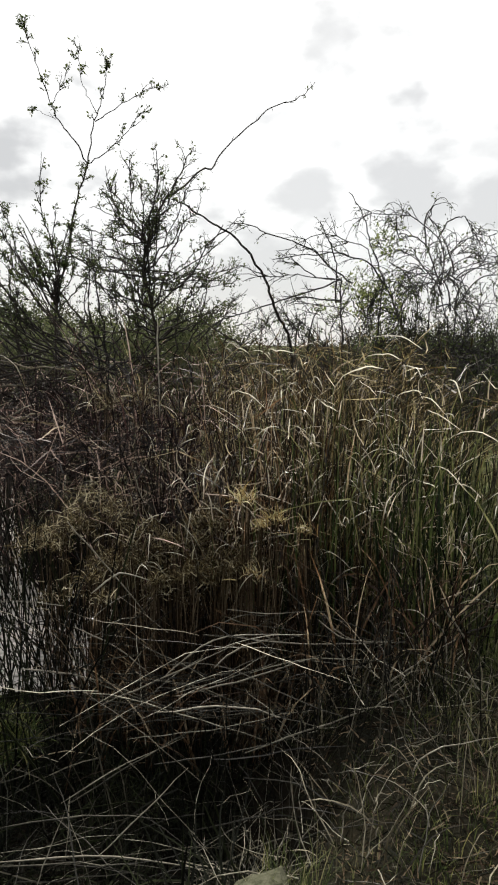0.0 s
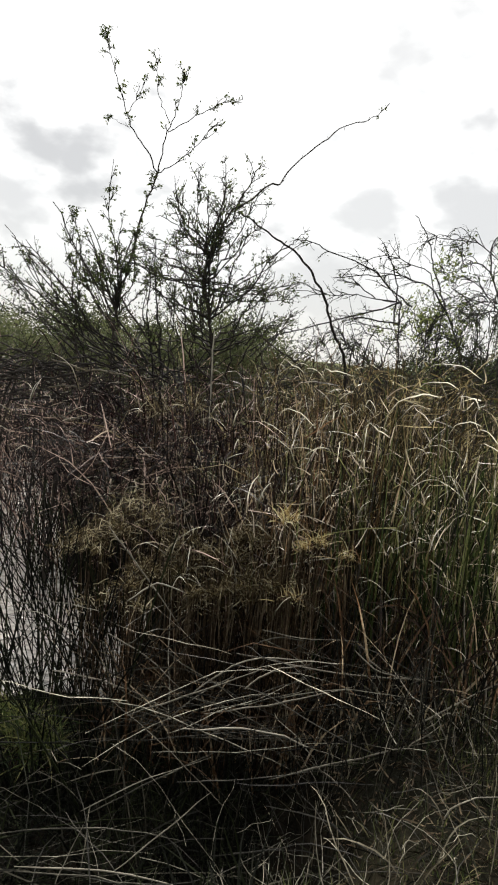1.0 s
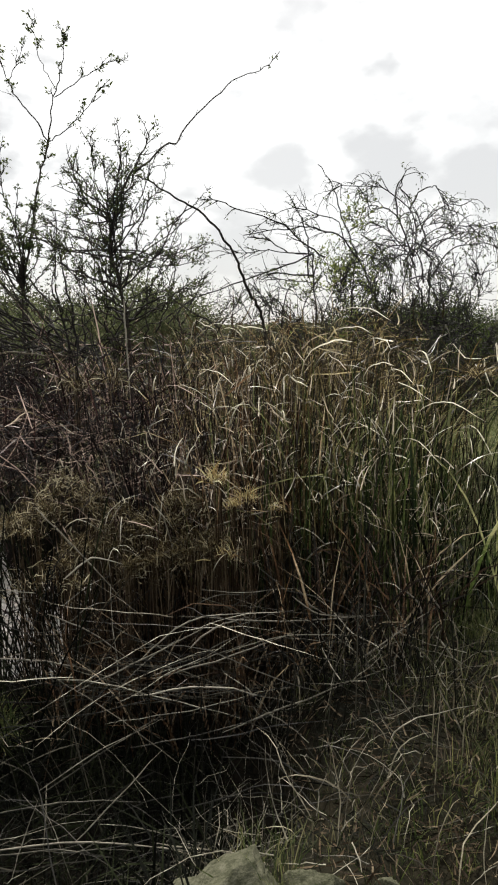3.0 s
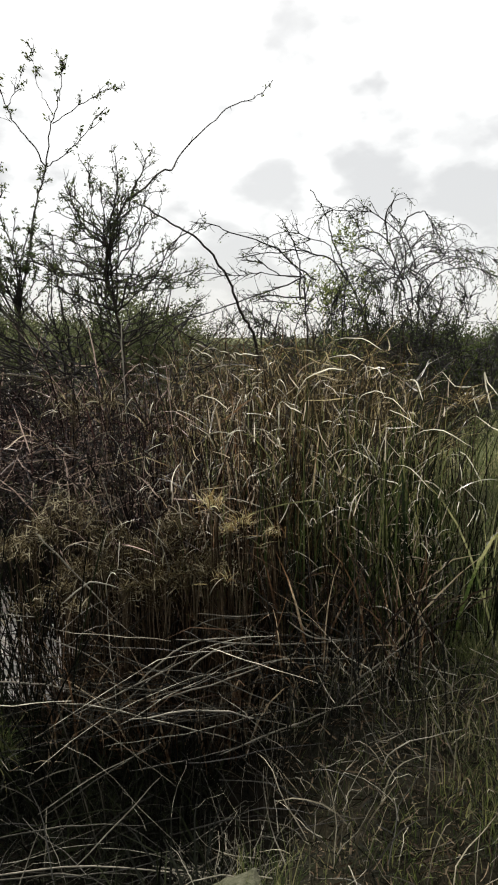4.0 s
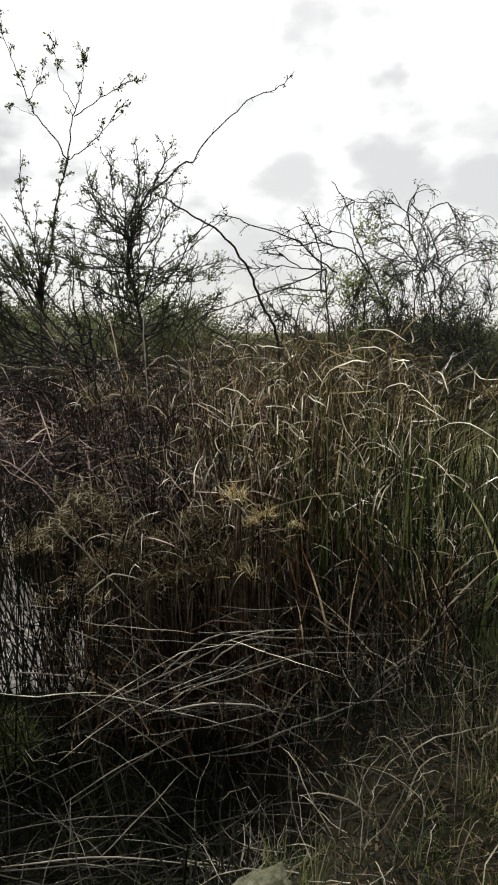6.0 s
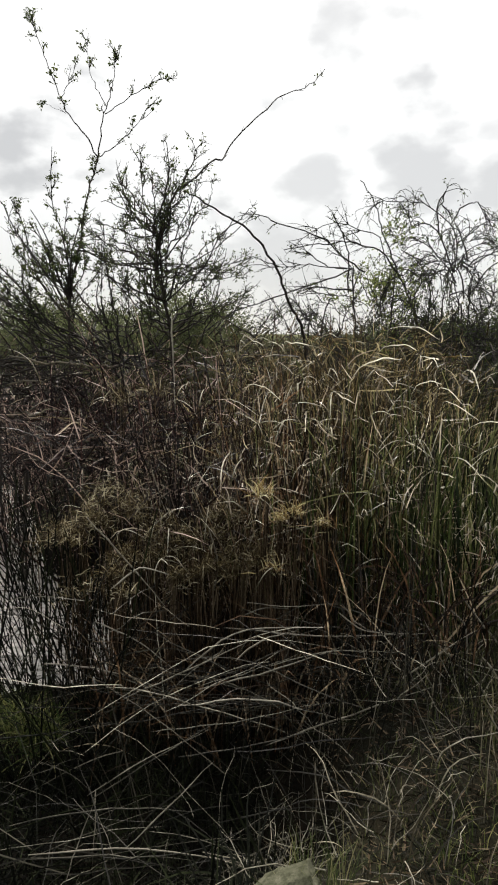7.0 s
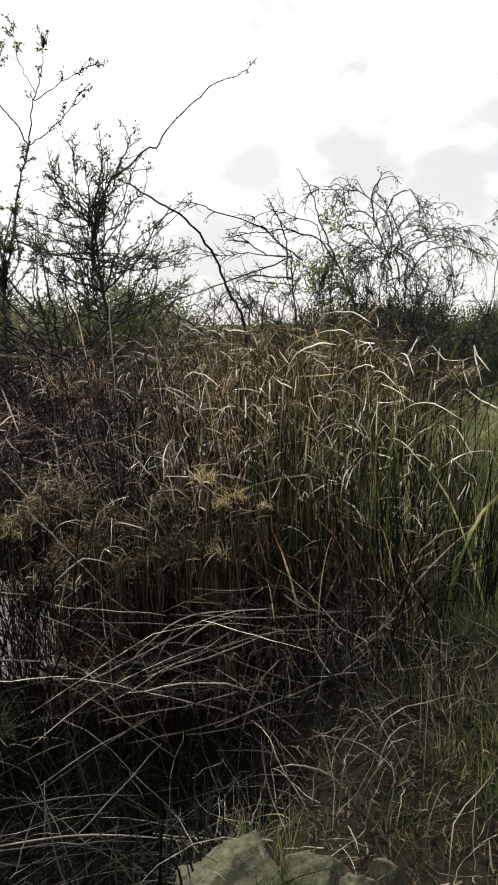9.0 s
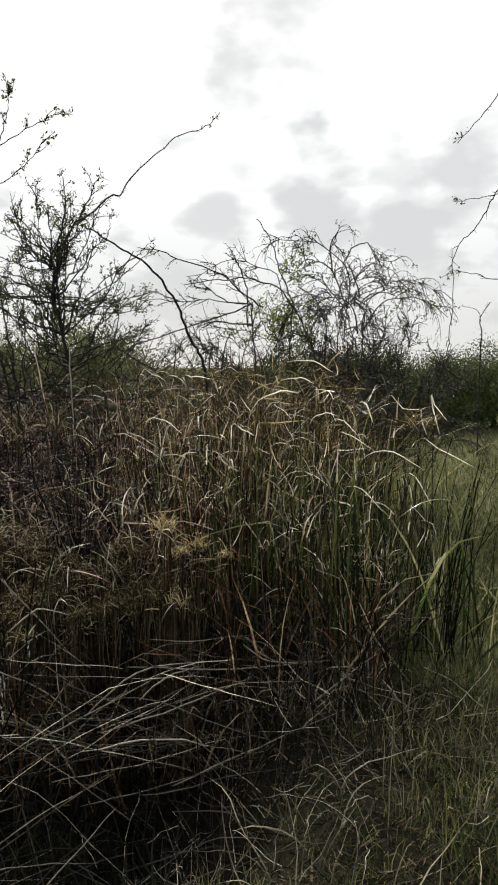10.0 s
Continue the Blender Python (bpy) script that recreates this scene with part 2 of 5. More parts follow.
def mesh_object(name, verts, faces, mat, parent=None, label="", along=None, smooth=True):
    """One mesh object out of arrays; faces: rows of three or four corners."""
    verts, faces = np.asarray(verts, float).reshape(-1, 3), np.asarray(faces, int)
    base = np.array(parent.matrix_world.translation if parent and parent.parent is None else (0, 0, 0)) if parent else np.zeros(3)
    if parent and parent.parent is not None:
        base = np.array(parent.parent.location) + np.array(parent.location)
    elif parent:
        base = np.array(parent.location)
    me = bpy.data.meshes.new(name)
    k = faces.shape[1]
    me.vertices.add(len(verts))
    me.vertices.foreach_set("co", (verts - base).ravel())
    me.loops.add(faces.size)
    me.loops.foreach_set("vertex_index", faces.ravel())
    me.polygons.add(len(faces))
    me.polygons.foreach_set("loop_start", np.arange(len(faces)) * k)
    me.polygons.foreach_set("loop_total", np.full(len(faces), k))
    me.update(calc_edges=True)
    me.validate()
    if along is not None:
        me.attributes.new("along", "FLOAT", "POINT").data.foreach_set("value", np.asarray(along, float).ravel())
    if smooth:
        me.polygons.foreach_set("use_smooth", np.ones(len(me.polygons), bool))
    me.materials.append(mat)
    ob = new(name, me)
    if parent:
        ob.parent = parent
    if label:
        ob["label"] = label
    return ob


def rest(ob):
    """Marks the joined rest of a growth."""
    ob["kind"] = "stuff"
    return ob


def thing(name, at, label, category, group="", kind=""):
    ob = new(name)
    ob.empty_display_size = 0.1
    ob.location = at
    return tagged(ob, label, category, group, kind)


def strips(C, width, twist, fold=0.0):
    """Flat blades along the curves C (n, m, 3), width (n, m); returns vertices, faces and the way along each blade."""
    n, m, _ = C.shape
    T = np.gradient(C, axis=1)
    T /= np.linalg.norm(T, axis=2, keepdims=True) + 1e-9
    flat = np.stack([-T[:, m // 2, 1], T[:, m // 2, 0], np.zeros(n)], -1) + 1e-4
    flat /= np.linalg.norm(flat, axis=1, keepdims=True)
    side = np.repeat(flat[:, None], m, 1)
    up = np.cross(side, T)
    w = side * np.cos(twist)[:, None, None] + up * np.sin(twist)[:, None, None]
    V = np.stack([C - w * width[..., None] / 2, C + w * width[..., None] / 2], 2)
    i = np.arange(n)[:, None] * m * 2 + np.arange(m - 1)[None] * 2
    F = np.stack([i, i + 1, i + 3, i + 2], -1).reshape(-1, 4)
    s = np.repeat(np.broadcast_to(np.linspace(0, 1, m), (n, m))[..., None], 2, 2)
    return V.reshape(-1, 3), F, s.ravel()


def tubes(C, R, sides=3):
    """Round stalks along the curves C (n, m, 3) with radii R (n, m)."""
    n, m, _ = C.shape
    T = np.gradient(C, axis=1)
    T /= np.linalg.norm(T, axis=2, keepdims=True) + 1e-9
    ref = np.where(np.abs(T[:, :1, 2:3]) > 0.8, np.array([1.0, 0, 0]), np.array([0, 0, 1.0]))
    a = np.cross(T, np.broadcast_to(ref, T.shape))
    a /= np.linalg.norm(a, axis=2, keepdims=True) + 1e-9
    b = np.cross(T, a)
    ang = np.arange(sides) * 2 * np.pi / sides
    V = C[:, :, None] + R[:, :, None, None] * (a[:, :, None] * np.cos(ang)[None, None, :, None] + b[:, :, None] * np.sin(ang)[None, None, :, None])
    i = (np.arange(n)[:, None, None] * m + np.arange(m - 1)[None, :, None]) * sides
    k = np.arange(sides)[None, None]
    k2 = (k + 1) % sides
    F = np.stack([i + k, i + k2, i + sides + k2, i + sides + k], -1).reshape(-1, 4)
    return V.reshape(-1, 3), F


def smooth_line(points, n):
    """A smooth line of n points through a few given ones."""
    P = np.asarray(points, float)
    P = np.vstack([2 * P[0] - P[1], P, 2 * P[-1] - P[-2]])
    s = np.linspace(0, len(P) - 3 - 1e-6, n)
    i = s.astype(int)
    u = (s - i)[:, None]
    p0, p1, p2, p3 = P[i], P[i + 1], P[i + 2], P[i + 3]
    return 0.5 * (2 * p1 + (p2 - p0) * u + (2 * p0 - 5 * p1 + 4 * p2 - p3) * u ** 2 + (3 * p1 - p0 - 3 * p2 + p3) * u ** 3)


def bent(base, az, lean, length, droop, m, power=1.6, wobble=0.0, kink=None):
    """Curves that rise from base, lean towards az and droop over: (n, m, 3)."""
    n = len(base)
    s = np.linspace(0, 1, m)[None]
    th = lean[:, None] + droop[:, None] * s ** power
    if kink is not None:
        th = th + np.where(s > kink[0][:, None], kink[1][:, None], 0.0)
    azs = az[:, None] + np.cumsum(rng.normal(0, wobble, (n, m)), 1) if wobble else np.repeat(az[:, None], m, 1)
    if wobble:
        th = th + np.cumsum(rng.normal(0, wobble, (n, m)), 1)
    d = np.stack([np.sin(th) * np.cos(azs), np.sin(th) * np.sin(azs), np.cos(th)], -1) * (length / (m - 1))[:, None, None]
    C = np.concatenate([np.zeros((n, 1, 3)), np.cumsum(d[:, :-1], 1)], 1)
    return C + base[:, None]


def taper(n, m, w, start=0.6, full=0.25, end=0.05):
    s = np.linspace(0, 1, m)
    prof = np.interp(s, [0, full, 0.65, 1], [start, 1, 0.8, end])
    return w[:, None] * prof[None]


def smoothstep(v):
    v = np.clip(v, 0, 1)
    return v * v * (3 - 2 * v)


# ------------------------------------------------------------------ ground and water
WATER_Z = -0.55


def ground_z(x, y):
    x, y = np.asarray(x, float), np.asarray(y, float)
    z = 0.03 * np.sin(x * 2.1 + 0.7) * np.cos(y * 1.7) + 0.015 * np.sin(x * 6.3 + y * 4.1)
    near = 0.95 + 0.65 * smoothstep((x + 0.45) / 0.5)
    z = z - 0.50 * smoothstep((y - near) / 0.7) * smoothstep((0.58 - x) / 0.5)             # hollow beside the bank
    z = z - 0.16 * smoothstep((y - 2.5) / 1.2) * smoothstep((x - 0.1) / 0.6)              # foot of the bank
    spit = smoothstep((y - 5.25) / 0.5) * smoothstep((x + 0.37 * y) / 0.5)                   # land behind the reeds
    basin = smoothstep((-0.82 - x - 0.08 * (y - 4)) / 0.35) * smoothstep((y - 3.75 - 0.25 * np.sin(x * 1.9) - 0.12 * np.sin(x * 5.3 + 1)) / 0.6) * (1 - smoothstep((y - 9) / 3))
    z = z - 0.75 * basin * (1 - spit) + 0.40 * spit * smoothstep((-0.2 - x) / 1.0)
    z = z + 0.40 * smoothstep((y - 4.6) / 1.2) * smoothstep((x + 1.2) / 0.8) * (1 - smoothstep((x - 0.8) / 1.2))
    z = z + 0.25 * smoothstep((y - 25) / 60)
    return z


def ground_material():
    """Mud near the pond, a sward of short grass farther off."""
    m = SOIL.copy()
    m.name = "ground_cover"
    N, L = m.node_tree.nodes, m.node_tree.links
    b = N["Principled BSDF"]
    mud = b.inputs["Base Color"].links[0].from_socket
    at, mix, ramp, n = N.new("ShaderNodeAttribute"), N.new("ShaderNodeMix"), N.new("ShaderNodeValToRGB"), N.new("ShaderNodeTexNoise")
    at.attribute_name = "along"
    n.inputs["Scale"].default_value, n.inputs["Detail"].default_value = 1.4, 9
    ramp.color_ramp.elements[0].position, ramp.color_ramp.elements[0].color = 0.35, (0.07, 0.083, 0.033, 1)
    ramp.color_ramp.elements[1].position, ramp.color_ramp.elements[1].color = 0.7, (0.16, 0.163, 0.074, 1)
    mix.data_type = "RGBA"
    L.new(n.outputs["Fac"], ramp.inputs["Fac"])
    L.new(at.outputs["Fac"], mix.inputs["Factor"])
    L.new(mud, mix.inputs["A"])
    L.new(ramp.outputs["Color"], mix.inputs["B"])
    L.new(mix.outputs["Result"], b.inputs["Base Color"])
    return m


def ground():
    g = np.linspace(-1, 1, 321)
    ax = np.sinh(g * 6.2) / math.sinh(6.2) * 900
    X, Y = np.meshgrid(ax, ax + 3.0, indexing="ij")
    Z = ground_z(X, Y)
    n = len(g)
    i = (np.arange(n - 1)[:, None] * n + np.arange(n - 1)[None]).ravel()
    F = np.stack([i, i + n, i + n + 1, i + 1], -1)
    ragged = 0.5 * np.sin(X * 1.7 + Y * 0.9) + 0.3 * np.sin(X * 4.1 - Y * 3.3)
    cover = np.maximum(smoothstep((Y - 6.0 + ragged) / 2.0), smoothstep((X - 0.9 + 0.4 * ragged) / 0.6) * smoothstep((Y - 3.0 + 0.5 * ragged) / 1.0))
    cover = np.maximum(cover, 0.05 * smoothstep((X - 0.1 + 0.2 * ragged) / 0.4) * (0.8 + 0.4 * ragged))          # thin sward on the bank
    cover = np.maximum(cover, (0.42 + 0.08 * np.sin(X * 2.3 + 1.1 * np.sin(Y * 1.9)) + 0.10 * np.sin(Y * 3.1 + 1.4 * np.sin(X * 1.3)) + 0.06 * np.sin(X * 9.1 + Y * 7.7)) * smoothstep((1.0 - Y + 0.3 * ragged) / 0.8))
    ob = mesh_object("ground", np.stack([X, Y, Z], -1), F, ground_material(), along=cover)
    tagged(ob, "damp soil with dry litter around a pond, shade put into its colour", "ground", kind="structure")
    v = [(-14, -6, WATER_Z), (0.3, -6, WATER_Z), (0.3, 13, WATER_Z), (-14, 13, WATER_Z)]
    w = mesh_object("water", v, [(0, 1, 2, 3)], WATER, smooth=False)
    tagged(w, "murky rippled pond water, sky reflection painted on as pale streaks", "water", kind="structure")


ground()


def scatter(n, x0, x1, y0, y1):
    x, y = rng.uniform(x0, x1, n), rng.uniform(y0, y1, n)
    return np.stack([x, y, ground_z(x, y) - 0.01], -1)


# ------------------------------------------------------------------ rocks on the bank
def rock(x, y, size, turn, seed, label, tilt=0):
    bm = bmesh.new()
    bmesh.ops.create_icosphere(bm, subdivisions=5, radius=1.0)
    off = Vector((seed * 3.1, seed * 1.7, seed))
    cuts = [Vector((math.cos(a), math.sin(a), b)).normalized() for a, b in ((0.3 + seed, 0.5), (2.2 + seed, 0.3), (4.1 + seed, 0.8), (5.2 + seed, 0.1), (1.1 + seed, 1.6))]
    for v in bm.verts:
        p = v.co.copy()
        for c in cuts:                                          # flattened, broken faces
            d = p.dot(c) - 0.68
            if d > 0:
                p -= c * d * 0.9
        p *= 1 + 0.20 * noise.noise(p * 1.6 + off) + 0.07 * noise.noise(p * 4 + off) + 0.045 * noise.noise(p * 9 + off) + 0.022 * noise.noise(p * 22 + off)
        v.co = p
    me = bpy.data.meshes.new("rock")
    bm.to_mesh(me)
    bm.free()
    me.polygons.foreach_set("use_smooth", np.ones(len(me.polygons), bool))
    me.materials.append(STONE)
    ob = new("rock", me)
    ob.matrix_world = pose(x, y, max(-0.02, float(ground_z(x, y))) + size[2] * 0.3, 0, tilt, turn) @ Matrix.Diagonal((*size, 1))
    return tagged(ob, label, "rock", "rocks on the bank")


rock(0.055, 1.53, (0.18, 0.16, 0.12), 20, 1, "large pale olive boulder with grass on its crown", -16)
rock(0.265, 1.53, (0.10, 0.11, 0.095), 80, 2, "grey-buff stone half sunk among dry grass", 10)
rock(0.39, 1.46, (0.065, 0.085, 0.10), 10, 3, "pointed buff stone wedged beside other stones", -12)
rock(0.48, 1.58, (0.05, 0.05, 0.055), 140, 4, "small rounded buff stone under dry twigs")
rock(0.56, 1.46, (0.065, 0.065, 0.06), 60, 5, "small olive stone with moss on the bank", 15)
rock(-0.10, 1.42, (0.07, 0.08, 0.06), 200, 6, "low pale stone at the hollow's rim")


# ------------------------------------------------------------------ reeds
def reed_clump(x, y, rx, ry, leaves, stems, top, leaf_mat, stem_mat, label, lean=0.16, droop=(0.2, 1.8), width=0.013, tangle=0.0, thick=1.0, single=16, group="reed clumps in the thicket"):
    """A clump of reeds: round stalks and long leaves that arch over at their tips."""
    z = float(ground_z(x, y))
    ob = thing("reed_clump", (x, y, z), label, "reeds", group)

    def feet(n):
        a, r = rng.uniform(0, 2 * np.pi, n), np.sqrt(rng.uniform(0, 1, n))
        px, py = x + rx * r * np.cos(a), y + ry * r * np.sin(a)
        return np.stack([px, py, ground_z(px, py) - 0.02], -1)

    if leaves:
        f = feet(leaves)
        ln = (top - f[:, 2]) * rng.uniform(0.5, 1.15, leaves)
        f[:, 2] += rng.uniform(0, tangle, leaves)
        C = bent(f, rng.uniform(0, 2 * np.pi, leaves), np.abs(rng.normal(0, lean, leaves)), ln, rng.uniform(*droop, leaves), 9, power=3.0,
                 kink=(rng.uniform(0.6, 1.9, leaves), rng.uniform(0.6, 1.6, leaves)))
        W, tw = taper(leaves, 9, width * rng.uniform(0.5, 1.3, leaves)), rng.normal(0, 0.7, leaves)
        for k in range(min(single, leaves)):
            V, F, s = strips(C[k:k + 1], W[k:k + 1], tw[k:k + 1])
            mesh_object("leaf", V, F, leaf_mat, ob, along=s)
        V, F, s = strips(C[single:], W[single:], tw[single:])
        rest(mesh_object("foliage", V, F, leaf_mat, ob, along=s))
    if stems:
        f = feet(stems)
        ln = (top - f[:, 2]) * rng.uniform(0.45, 1.0, stems)
        f[:, 2] += rng.uniform(0, tangle * 0.6, stems)
        C = bent(f, rng.uniform(0, 2 * np.pi, stems), np.abs(rng.normal(0, lean, stems)), ln, rng.uniform(0, 0.35, stems), 5, wobble=0.02)
        R = thick * rng.uniform(0.0016, 0.0045, stems)[:, None] * np.linspace(1, 0.45, 5)[None]
        for k in range(min(single, stems)):
            V, F = tubes(C[k:k + 1], R[k:k + 1])
            mesh_object("stalk", V, F, stem_mat, ob)
        V, F = tubes(C[single:], R[single:])
        rest(mesh_object("stem_growth", V, F, stem_mat, ob))
    return ob


def tangle(owner, n, r, z0, z1, mat, length=(0.12, 0.5)):
    """Broken stems and leaves lying every way in a collapsed clump."""
    x, y = owner.location.x, owner.location.y
    f = np.stack([x + rng.uniform(-r, r, n), y + rng.uniform(-r, r, n), rng.uniform(z0, z1, n)], -1)
    C = bent(f, rng.uniform(0, 6.28, n), rng.normal(1.35, 0.5, n), rng.uniform(*length, n), rng.normal(0.1, 0.5, n), 6, wobble=0.1,
             kink=(rng.uniform(0.3, 1.4, n), rng.normal(0, 0.9, n)))
    V, F, s = strips(C, taper(n, 6, rng.uniform(0.004, 0.010, n), 0.9, 0.3, 0.2), rng.normal(0, 0.8, n))
    rest(mesh_object("tangle_growth", V, F, mat, owner, along=s))


def blades_upright(owner, n, r, top):
    """Broad dark green blades that stand straight in a clump, each a part of its own."""
    for _ in range(n):
        x, y = owner.location.x + rng.uniform(-r, r), owner.location.y + rng.uniform(-r, r)
        f = np.array([[x, y, float(ground_z(x, y)) - 0.02]])
        C = bent(f, rng.uniform(0, 6.28, 1), np.abs(rng.normal(0, 0.09, 1)), np.array([(top - f[0, 2]) * rng.uniform(0.5, 0.98)]), rng.uniform(0, 0.35, 1), 6)
        V, F, s = strips(C, taper(1, 6, rng.uniform(0.007, 0.015, 1), 0.8, 0.4, 0.1), rng.uniform(-1.5, 1.5, 1))
        mesh_object("blade", V, F, DARK_REED, owner, along=s)


def scraps(owner, n, r, z0, z1, length=(0.05, 0.2), width=(0.004, 0.010)):
    """Short leaf and stalk ends through a clump, sunlight put into their pale colour."""
    x, y = owner.location.x, owner.location.y
    f = np.stack([x + rng.uniform(-r, r, n), y - r * rng.uniform(-0.4, 1.0, n), rng.uniform(z0, z1, n)], -1)
    C = bent(f, rng.uniform(0, 6.28, n), rng.normal(0.9, 0.5, n), rng.uniform(*length, n), rng.normal(0.5, 0.9, n), 6, wobble=0.1)
    V, F, s = strips(C, taper(n, 6, rng.uniform(*width, n), 0.9, 0.3, 0.3), rng.normal(0, 0.8, n))
    rest(mesh_object("scrap_growth", V, F, SUNLIT_SCRAP, owner, along=s))


def dark_stalks(owner, n, r, top):
    """Near-black stalks that stand between the leaves, each a part of the clump."""
    for _ in range(n):
        x, y = owner.location.x + rng.uniform(-r, r), owner.location.y + rng.uniform(-r, r)
        f = np.array([[x, y, float(ground_z(x, y)) - 0.02]])
        C = bent(f, rng.uniform(0, 6.28, 1), np.abs(rng.normal(0, 0.13, 1)), np.array([(top - f[0, 2]) * rng.uniform(0.45, 1.0)]), rng.uniform(-0.1, 0.4, 1), 6, wobble=0.03)
        V, F = tubes(C, (rng.uniform(0.0025, 0.0055) * np.linspace(1, 0.4, 6))[None], 4)
        mesh_object("stalk", V, F, BARK, owner)


GREEN_LABEL = "tall green reeds with yellowing arched leaf tips"
BROWN_LABEL = "brown upright dry reeds crowded together in mud"
DEAD_LABEL = "dark dead reeds collapsed into a tangled heap"
OLIVE_LABEL = "olive and rust coloured sedge behind dry reeds"
clumps = []
for cx, cy, top in ((0.52, 3.45, 1.27), (0.82, 3.35, 1.35), (1.05, 3.55, 1.44), (0.72, 3.8, 1.47), (0.42, 3.85, 1.38)):
    thin = 0.5 if cy > 3.7 else 1.0 if cx < 0.6 else 0.62 if cx < 1.0 else 0.48
    clumps.append(reed_clump(cx, cy, 0.2, 0.2, int(18 * thin), int(56 * thin), top, GREEN_REED, OLIVE_REED if cx < 0.6 else DARK_REED, GREEN_LABEL, lean=0.12, droop=(0.3, 3.0), width=0.011, thick=1.6))
    blades_upright(clumps[-1], int((44 if cx < 0.6 else 34) * thin), 0.22, top)
    dark_stalks(clumps[-1], int(22 * thin), 0.22, top)
    tangle(clumps[-1], 8, 0.26, top - 0.45, top - 0.02, OLIVE_REED, (0.12, 0.4))
    scraps(clumps[-1], 60, 0.26, 0.1, top - 0.1, (0.06, 0.22), (0.003, 0.007))
    scraps(clumps[-1], 70, 0.32, -0.1, 0.8, (0.06, 0.24), (0.003, 0.007))
clumps.append(reed_clump(1.25, 3.75, 0.22, 0.25, 18, 24, 1.40, GREEN_REED, GREEN_REED, GREEN_LABEL, lean=0.16, droop=(0.3, 3.0), width=0.017, thick=1.35))
for cx, cy, top, k in ((1.42, 3.4, 1.2, 34), (1.75, 3.7, 1.05, 26), (1.5, 4.1, 1.2, 22)):
    clumps.append(reed_clump(cx, cy, 0.26, 0.3, 10, k, top, GREEN_REED, WET_SHADED_REED, "sparse dark reed stalks at the edge of green grass", lean=0.34, droop=(0.6, 2.8), thick=1.4))
for cx, cy, top in ((-0.25, 3.75, 1.2), (0.08, 3.65, 1.22), (0.28, 3.6, 1.22), (-0.1, 4.2, 1.36), (0.22, 4.3, 1.40), (-0.45, 4.2, 1.25)):
    thin = 0.5 if cy > 4.0 else 1.0
    hue = DEAD_REED if cx < -0.05 else BROWN_REED
    clumps.append(reed_clump(cx, cy, 0.22, 0.18, int(30 * thin), int(70 * thin), top, hue, hue, BROWN_LABEL, lean=0.16, droop=(0.2, 2.8), width=0.010, thick=1.5))
    tangle(clumps[-1], int(34 * thin), 0.26, 0.2, top - 0.1, hue)
    dark_stalks(clumps[-1], int(20 * thin), 0.22, top)
    if cx > 0:
        blades_upright(clumps[-1], int(20 * thin), 0.2, top)
    scraps(clumps[-1], 50 if cx > 0 else 22, 0.28, 0.15, top - 0.02, (0.05, 0.2), (0.003, 0.007))
    scraps(clumps[-1], 70, 0.36, 0.0, 0.8, (0.06, 0.24), (0.003, 0.007))
for cx, cy, top in ((-0.75, 4.35, 0.95), (-1.1, 4.5, 0.95), (-1.45, 5.0, 1.05), (-0.8, 4.9, 1.12), (-1.2, 5.3, 1.15), (-1.8, 5.7, 1.12), (-2.3, 6.5, 1.15), (-3.0, 7.3, 1.15), (-3.8, 8.1, 1.2), (-1.7, 6.5, 1.2), (-4.6, 8.9, 1.25), (-2.6, 7.2, 1.2), (-3.4, 7.8, 1.2), (-4.2, 8.5, 1.2), (-2.1, 6.2, 1.1), (-2.7, 6.7, 1.1)):
    hung = cy < 5.4                       # these hang over the water
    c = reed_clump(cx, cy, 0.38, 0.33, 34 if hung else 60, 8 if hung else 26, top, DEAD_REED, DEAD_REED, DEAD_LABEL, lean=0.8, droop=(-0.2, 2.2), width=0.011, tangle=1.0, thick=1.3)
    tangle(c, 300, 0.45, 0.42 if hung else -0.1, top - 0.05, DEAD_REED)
    scraps(c, 15, 0.45, 0.3, top + 0.02, (0.06, 0.22), (0.004, 0.010))
    clumps.append(c)
for cx, cy, top in ((-0.45, 5.1, 1.36), (0.0, 5.2, 1.42), (0.42, 5.1, 1.44), (0.85, 5.3, 1.54), (1.35, 5.4, 1.50)):
    few = 0.6 if cx > 0.6 else 1.0
    clumps.append(reed_clump(cx, cy, 0.33, 0.33, int(58 * few), int(60 * few), top, OLIVE_REED, BROWN_REED, OLIVE_LABEL, lean=0.4, droop=(0.4, 2.8), width=0.010, tangle=0.4))
    tangle(clumps[-1], 90, 0.36, 0.7, top - 0.05, DEAD_REED if cx < -0.3 else OLIVE_REED)
    dark_stalks(clumps[-1], 34, 0.33, top + 0.04)


for cx, cy, top in ((-1.15, 6.3, 1.28), (-0.6, 6.2, 1.34), (-0.1, 6.3, 1.40), (0.4, 6.5, 1.42)):
    clumps.append(reed_clump(cx, cy, 0.36, 0.3, 60, 50, top, OLIVE_REED, BROWN_REED, OLIVE_LABEL, lean=0.4, droop=(0.4, 2.8), width=0.010, tangle=0.4))
    tangle(clumps[-1], 240, 0.38, 0.6, top - 0.02, DEAD_REED if cx < 0 else BROWN_REED)

for cx, cy, top in ((0.75, 4.6, 1.50), (1.08, 4.5, 1.54), (1.38, 4.7, 1.50)):
    clumps.append(reed_clump(cx, cy, 0.22, 0.2, 34, 22, top, OLIVE_REED, OLIVE_REED, OLIVE_LABEL, lean=0.3, droop=(0.4, 2.8), width=0.009))
    tangle(clumps[-1], 40, 0.26, top - 0.4, top, OLIVE_REED, (0.1, 0.3))


